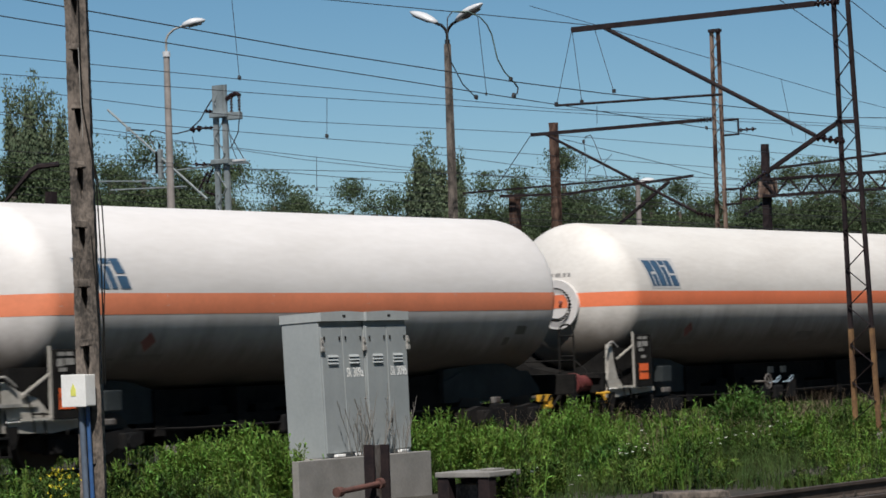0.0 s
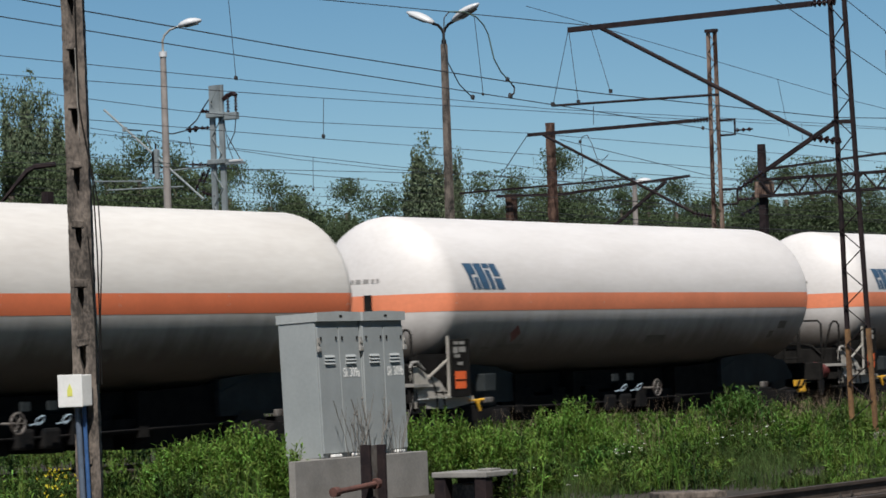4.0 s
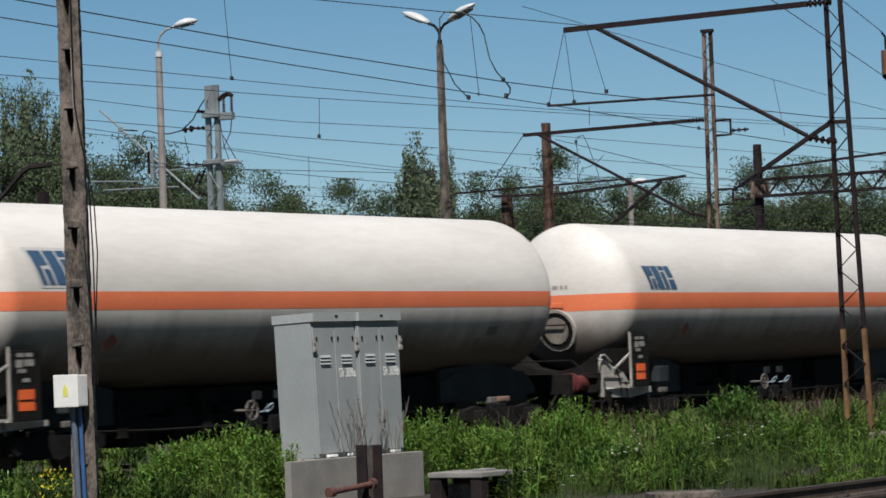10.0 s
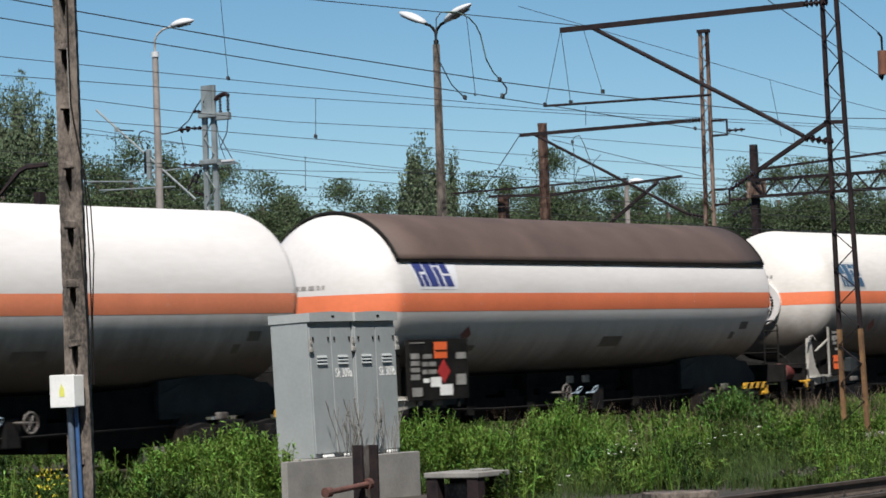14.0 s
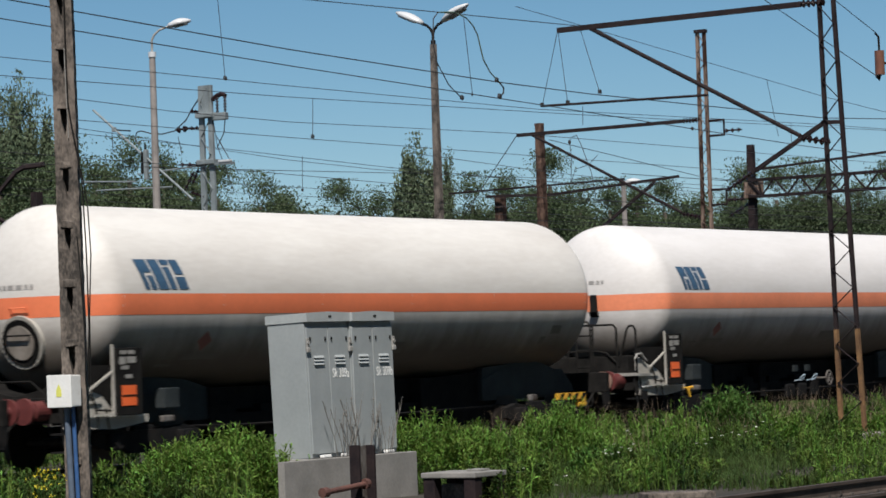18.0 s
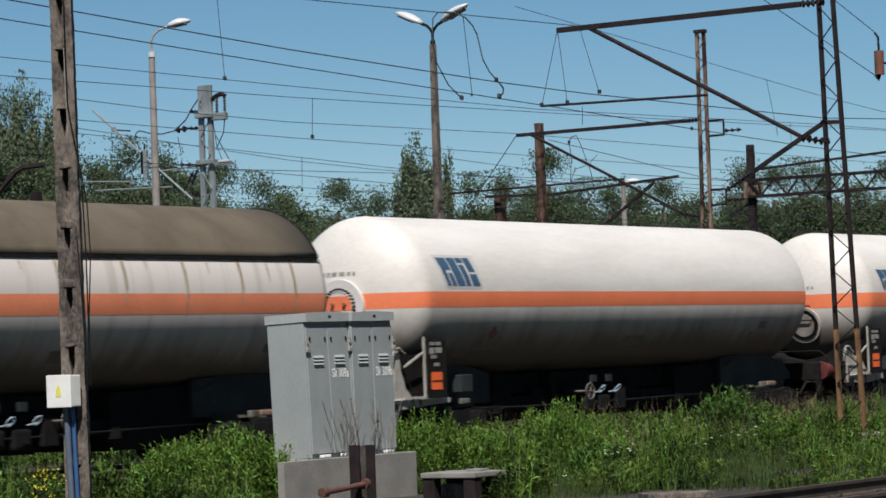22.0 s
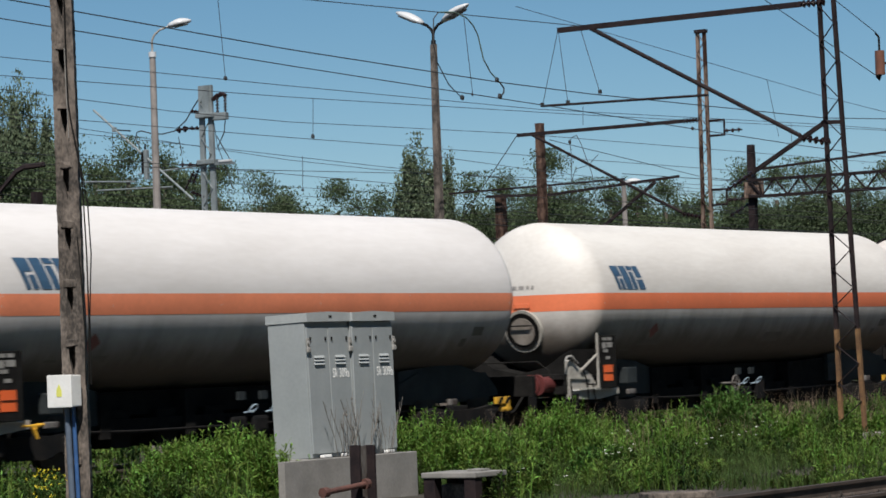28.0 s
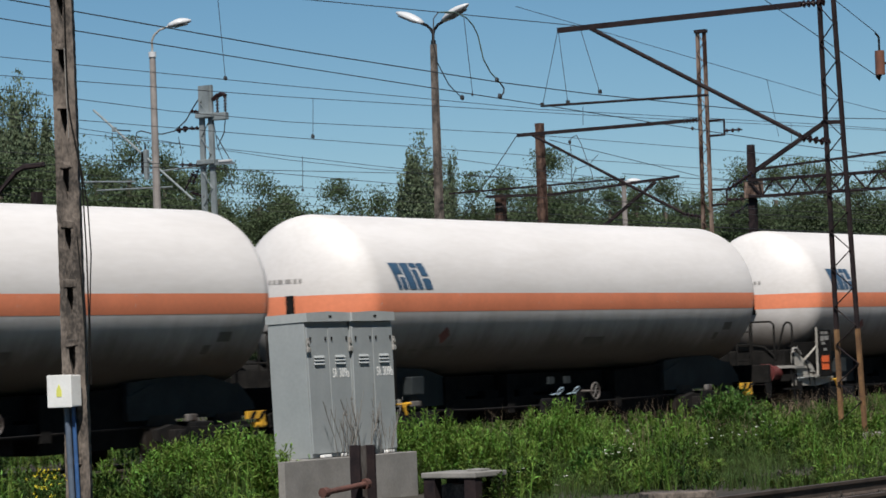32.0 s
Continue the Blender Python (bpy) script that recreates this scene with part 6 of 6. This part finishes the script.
for k in range(90):
    y = rc.uniform(-12.3, -5.0)
    s = rc.uniform(1.10, 2.2)
    x = s * (y + 31)
    if (1.30 < s < 1.56 and y < -8.6) or s < 1.24:
        continue
    front = y < -10
    hh = rc.uniform(0.30, 0.50) if front else rc.uniform(0.40, 0.78)
    bush(x, y, rc.uniform(0.25, 0.55), hh, int(hh * 75), 200 + k, "dark green leafy weed clump in the grass" if front or k % 3 == 0 else "green leafy weed clump in the grass", "weed_clump", M_WEED if front or k % 3 == 0 else M_BUSH, rc.uniform(0.09, 0.16))
for k in range(14):
    y = rc.uniform(-8.6, -4.6)
    x = rc.uniform(1.0, 1.24) * (y + 31)
    bush(x, y, rc.uniform(0.35, 0.6), rc.uniform(0.42, 0.62), 60, 400 + k, "dark green leafy weed clump beside the track", "weed_clump", M_WEED, rc.uniform(0.11, 0.17))
bush(34.0, -11.4, 0.42, 0.55, 120, 36, "dark green leafy weed clump in the grass", "weed_clump", M_BUSHD)
bush(24.3, -9.4, 0.45, 0.5, 70, 30, "dark green leafy weed clump beside the power pole", material=M_BUSHD)
bush(26.4, -8.6, 0.5, 0.45, 70, 37, "dark green leafy weed clump beside the power pole", material=M_BUSHD)
bush(49.5, -5.5, 0.7, 0.6, 70, 31, "leafy green weed bush beside the track")
bush(53.0, -4.4, 0.7, 0.55, 70, 32, "leafy green weed bush beside the track")


def yellow_flowers():
    rng = np.random.default_rng(31)
    t = thing("yellow_wildflower", "yellow-flowering weed beside the power pole", "wildflower", pose(24.75, -9.75, -0.1))
    n = 12
    p = np.stack([rng.uniform(-0.2, 0.2, n), rng.uniform(-0.2, 0.2, n), np.zeros(n)], 1)
    part("stem_tuft", np_mesh("stem_tuft", weeds(rng, p, rng.uniform(0.35, 0.6, n), 9, 0.08, 0.016), 4, M_WEED), None, t)
    c = p.repeat(3, 0) + np.stack([rng.normal(0, 0.05, n * 3), rng.normal(0, 0.05, n * 3), rng.uniform(0.35, 0.65, n * 3)], 1)
    q = []
    for k in range(5):
        d = unit(rng.normal(0, 1, (n * 3, 3)))
        q.append(strip_leaves(rng, c, d, np.full(n * 3, 0.028), np.full(n * 3, 0.022), np.zeros(n * 3)))
    part("blossom", np_mesh("blossom", np.concatenate(q), 4, M_PETALY), None, t, "yellow blossoms")


yellow_flowers()


def twigs(bm, pts, rng):
    for k in range(rng.randint(3, 6)):
        i = rng.choice((1, 1, 2))
        a = Vector(pts[i]).lerp(Vector(pts[i + 1] if i < 3 else pts[i]), rng.random())
        rod(bm, a, a + Vector((rng.uniform(-0.09, 0.09), rng.uniform(-0.02, 0.02), rng.uniform(0.08, 0.22))), 0.0035, 0.002, 4)
    return bm


def dead_weed(x, y, n, seed):
    rng = random.Random(seed)
    t = thing("dead_weed", "grey dead weed stalks with dry buds before the cabinets", "weed", pose(x, y, 0.36), "dead weeds before the cabinets")
    for k in range(n):
        h = rng.uniform(0.28, 0.80)
        dx, dy = rng.uniform(-0.22, 0.22), rng.uniform(-0.05, 0.05)
        lx = dx * 0.5 + rng.uniform(-0.12, 0.12)
        pts = [(dx * 0.5, dy, -0.02), (dx * 0.6 + lx * 0.3, dy, h * 0.4), (dx + lx * 0.6, dy, h * 0.75), (dx + lx, dy, h)]
        st = part("stalk", twigs(tube(B(), pts, 0.0045, 4), pts, rng), M_DRYGREY, t)
        for f in range(rng.randint(0, 2)):
            q = Vector(pts[2]).lerp(Vector(pts[3]), rng.random())
            bm = B()
            bmesh.ops.create_icosphere(bm, subdivisions=1, radius=rng.uniform(0.008, 0.018), matrix=Matrix.Translation(q))
            part("bud", bm, M_DRYGREY, st)


dead_weed(30.35, -9.86, 9, 1)
dead_weed(30.75, -9.84, 7, 2)
dead_weed(31.25, -9.86, 7, 3)


# ---- trees ----
def small_leaves(rng, c, d, ln):
    side = unit(np.cross(d, rng.normal(0, 1, c.shape))) * (ln * 0.37)[:, None]
    return np.stack([c - side, c + side, c + d * ln[:, None]], 1).reshape(-1, 3)


def tree_meshes(seed, kind):
    """Trunk with limbs, and a crown of leaf clumps, for a tree of height 1 m per unit 10."""
    rng = np.random.default_rng(seed)
    H, W = 10.0, (1.7 if kind == "poplar" else 4.2)
    bm = B()
    tube(bm, [(0, 0, -0.4), (0.05, 0.0, 3), (0.0, 0.08, 6), (0.05, 0, 8.5)], 0.11, 7)
    tips = []
    n = 46 if kind == "poplar" else 40
    for k in range(n):
        f = 0.16 + 0.80 * (k / n) ** 0.9
        z0 = H * f * 0.80
        a = k * 2.4 + rng.uniform(-0.4, 0.4)
        wide = W / 2 * (math.sin(math.pi * min(1, 0.15 + 0.95 * f)) ** 0.6) * (rng.uniform(0.35, 1.45) if kind == "poplar" else rng.uniform(0.55, 1.15))
        rise = rng.uniform(1.3, 2.4) if kind == "poplar" else rng.uniform(0.3, 1.1)
        e = Vector((math.cos(a) * wide, math.sin(a) * wide, min(H * 0.98, z0 + rise * (0.6 + wide * 0.5))))
        rod(bm, (0, 0, z0), e, 0.045 * (1.2 - f), 0.012, 5)
        tips.append((e, z0))
    tips.append((Vector((0, 0, H * 0.97)), H * 0.8))
    per = 400 if kind == "poplar" else 1750
    cs = []
    for e, z0 in tips:
        o = Vector((0, 0, z0))
        m = rng.integers(3, 6)
        for _ in range(m):
            c = np.array(o.lerp(e, rng.uniform(0.45 if kind == "poplar" else 0.28, 1.0))) + rng.normal(0, 0.22, 3)
            s = rng.uniform(0.09, 0.19) if kind == "poplar" else rng.uniform(0.26, 0.50)
            k = per // m
            cs.append(c + rng.normal(0, s, (k, 3)) * np.array([1, 1, 1.9 if kind == "poplar" else 0.8]))
    n = 600 if kind == "poplar" else 15000
    u = unit(rng.normal(0, 1, (n, 3))) * (rng.uniform(0, 1, n) ** 0.4)[:, None]
    cs.append(u * np.array([W * 0.38, W * 0.38, H * 0.33]) * rng.uniform(0.7, 1.0, (n, 1)) + np.array([0, 0, H * 0.45]))
    c = np.concatenate(cs)
    c[:, 2] = np.minimum(c[:, 2], H)
    d = unit(rng.normal(0, 1, c.shape) + np.array([0, 0, -0.2]))
    ln = rng.uniform(0.08, 0.18, len(c)) if kind == "poplar" else rng.uniform(0.06, 0.13, len(c))
    return bm, np_mesh("crown", small_leaves(rng, c, d, ln), 3, M_POPLAR if kind == "poplar" else M_LEAF)


TREES = [
    (79.5, 38.9, 11.7, 0.80),
    (79.8, 38.4, 11.9, 0.80),
    (80.8, 38.7, 11.6, 0.78),
    (81.2, 38.2, 11.2, 0.86),
    (78.9, 39.7, 9.4, 1.20),
    (87.5, 26.9, 9.3, 0.97),
    (88.4, 27.2, 8.7, 0.98),
    (89.4, 27.3, 8.9, 0.95),
    (90.6, 27.3, 9.0, 0.62),
    (78.7, 38.3, 8.9, 2.38),
    (79.4, 37.3, 8.8, 2.38),
    (77.0, 33.7, 9.2, 1.91),
    (81.4, 36.1, 9.3, 1.80),
    (78.0, 39.4, 9.0, 2.38),
    (78.1, 32.0, 9.1, 1.72),
    (82.7, 34.1, 9.2, 1.60),
    (87.1, 36.4, 9.2, 1.68),
    (87.8, 35.5, 8.9, 1.89),
    (88.6, 34.3, 8.5, 1.68),
    (93.1, 36.4, 8.2, 1.32),
    (101.8, 41.5, 8.2, 1.43),
    (94.3, 34.7, 8.4, 1.53),
    (98.8, 37.0, 8.2, 1.60),
    (97.6, 35.0, 8.3, 1.57),
    (93.3, 30.7, 8.1, 1.92),
    (95.6, 30.8, 8.1, 1.74),
    (92.9, 27.6, 8.2, 1.68),
    (95.2, 27.7, 8.4, 1.71),
    (95.7, 26.9, 8.3, 1.49),
    (92.7, 24.2, 8.8, 1.07),
    (99.4, 26.8, 8.1, 1.75),
    (100.0, 25.8, 8.1, 1.75),
    (98.0, 23.5, 8.1, 1.49),
    (103.8, 25.5, 8.1, 1.57),
    (110.8, 27.6, 7.9, 1.91),
    (100.1, 20.1, 8.5, 1.02),
    (102.6, 21.8, 7.9, 1.53),
    (103.5, 20.4, 8.3, 1.75),
    (101.4, 18.3, 8.4, 1.71),
    (104.5, 18.8, 8.5, 1.75),
    (102.5, 16.5, 8.0, 1.92),
    (103.2, 15.4, 8.2, 2.14),
    (80.5, 37.2, 8.5, 1.95),
    (82.0, 36.0, 8.9, 1.95),
    (84.0, 36.0, 8.5, 2.00),
    (86.0, 36.2, 8.5, 1.95),
    (84.5, 33.6, 8.2, 1.90),
    (91.0, 35.0, 8.0, 1.90),
]
PROTO = []
for s, kind in ((1, "poplar"), (2, "poplar"), (3, "round"), (4, "round"), (5, "round"), (6, "round")):
    bm, crown = tree_meshes(100 + s, kind)
    t = thing("poplar_tree" if kind == "poplar" else "deciduous_tree", "slender light green poplar in full leaf" if kind == "poplar" else "bushy dark green deciduous tree in full leaf", "tree", pose(0, 0, 0), "trees along the yard")
    part("trunk", bm, M_BARK, t)
    part("crown", crown, None, t)
    PROTO.append((t, kind))
SWAY = []
used = set()
for i, (x, y, h, w) in enumerate(TREES):
    tall = w < 1.0
    k = (i % 2) if tall else 2 + i % 4
    proto, kind = PROTO[k]
    sz, sw = (h * 1.03 + 0.1) / 10.0, (w * 1.25 if tall else max(w * 1.75, 3.2)) / (1.9 if tall else 4.2)
    m = pose(x, y, -0.1, 0, 0, (i * 73) % 360) @ Matrix.Diagonal((sw, sw, sz, 1))
    if k in used:
        t = copy_thing(proto, Matrix.Identity(4))
    else:
        used.add(k)
        t = proto
    t.matrix_basis = m
    SWAY.append((t, (x, y, -0.1), (i * 73) % 360))


def far_woods():
    rng = np.random.default_rng(77)
    cs, sizes = [], []
    for k in range(300):
        u, dep = rng.uniform(0, 1), rng.uniform(-7, 7)
        x, y = 78 + u * 82 + dep * 0.5, 62 - u * 52 + dep
        r = rng.uniform(1.0, 2.3)
        h = 7.7 + 1.4 * noise.noise(Vector((x * 0.22, y * 0.22, 2.0))) + rng.uniform(-0.7, 0.7)
        for j in range(22):
            d = unit(rng.normal(0, 1, (1, 3)))[0]
            c = np.array([x, y, h - r * 1.2]) + d * np.array([r, r, r * 1.15]) * rng.uniform(0.55, 0.95)
            m = 62
            cs.append(c + rng.normal(0, 0.27, (m, 3)) * np.array([1, 1, 0.8]))
            sizes.append(rng.uniform(0.10, 0.21, m))
    n = 90000
    u, dep = rng.uniform(0, 1, n), rng.uniform(-7, 7, n)
    cs.append(np.stack([78 + u * 82 + dep * 0.5, 62 - u * 52 + dep, 6.3 * np.sqrt(rng.uniform(0.05, 1, n))], 1))
    sizes.append(rng.uniform(0.2, 0.45, n))
    c, ln = np.concatenate(cs), np.concatenate(sizes)
    d = unit(rng.normal(0, 1, c.shape))
    ob = new("far_woods", np_mesh("far_woods", small_leaves(rng, c, d, ln), 3, M_LEAF))
    tagged(ob, "dense dark green scrub woods behind the yard", "woods", kind="stuff")


def sky_screen():
    """Unseen tall leaf screen behind the viewer, added to hold back sky light."""
    rng = np.random.default_rng(78)
    n = 80000
    c = np.stack([rng.uniform(-150, 220, n), rng.uniform(-47, -38, n), 24.0 * np.sqrt(rng.uniform(0.0, 1, n))], 1)
    ln = rng.uniform(0.6, 1.2, n)
    ob = new("woods_behind", np_mesh("woods_behind", strip_leaves(rng, c, unit(rng.normal(0, 1, c.shape)), ln, ln * 0.8, np.zeros(n)), 4, M_SCREEN))
    tagged(ob, "unseen dark leaf screen behind the viewer, added to cut sky light", "woods", kind="stuff")


far_woods()
sky_screen()


# ---- what moves ----
TRAVEL = [(0, 0.0), (4, 28.91), (8, 57.57), (12, 86.0), (16, 114.09), (20, 142.03), (24, 170.09), (28, 198.18), (32, 226.25)]


def travelled(t):
    for (a, p), (b, q) in zip(TRAVEL, TRAVEL[1:]):
        if t <= b:
            return p + (q - p) * (t - a) / (b - a)
    return TRAVEL[-1][1]


def sway_rows(seed, given=None):
    """Degrees of lean in the wind, time by time."""
    if given:
        return given
    return [(t, 0.45 * noise.noise(Vector((t * 0.31, seed * 3.7, 0))) + 0.25 * noise.noise(Vector((t * 0.9, seed * 1.3, 5)))) for t in range(0, 33, 1)]


def motions():
    side = Vector((0.545, -0.839, 0))
    axis = Vector((0, 0, 1)).cross(side)
    for i, (t, at, turn) in enumerate(SWAY):
        rows = sway_rows(i)
        if i < 5:
            rows = [(0, 0.1), (3, 0.3), (6, -0.5), (7.5, 0.3), (9, 1.1), (11, 0.3), (13, -0.1), (16, 0.4), (19, 0.0), (21, 0.5), (23, 0.7), (26, 0.2), (28, 0.0), (30, 0.3), (32, 0.0)]
        if 5 <= i < 9:
            rows = [(0, -0.4), (3, 0.1), (6, -0.9), (7.5, -0.6), (9, -1.5), (11, -0.2), (13, 0.9), (16, 0.2), (19, 0.3), (21, 0.5), (23, 0.0), (26, 0.5), (28, 0.4), (30, 0.2), (32, 1.1)]
        walk(t, [(s, Matrix.Translation(at) @ Matrix.Rotation(radians(a), 4, axis) @ pose(0, 0, 0, 0, 0, turn)) for s, a in rows])
    for w, x in WAGONS:
        walk(w, [(t, pose(x + s, 0, 0)) for t, s in TRAVEL])
        for b in w.children:
            if not b.name.startswith("bogie"):
                continue
            for a in b.children:
                if a.name.startswith("wheelset"):
                    loc = a.location.copy()
                    walk(a, [(k / 15, pose(loc.x, loc.y, loc.z, 0, math.degrees(travelled(k / 15) / 0.46) % 360, 0)) for k in range(0, 481)])


motions()
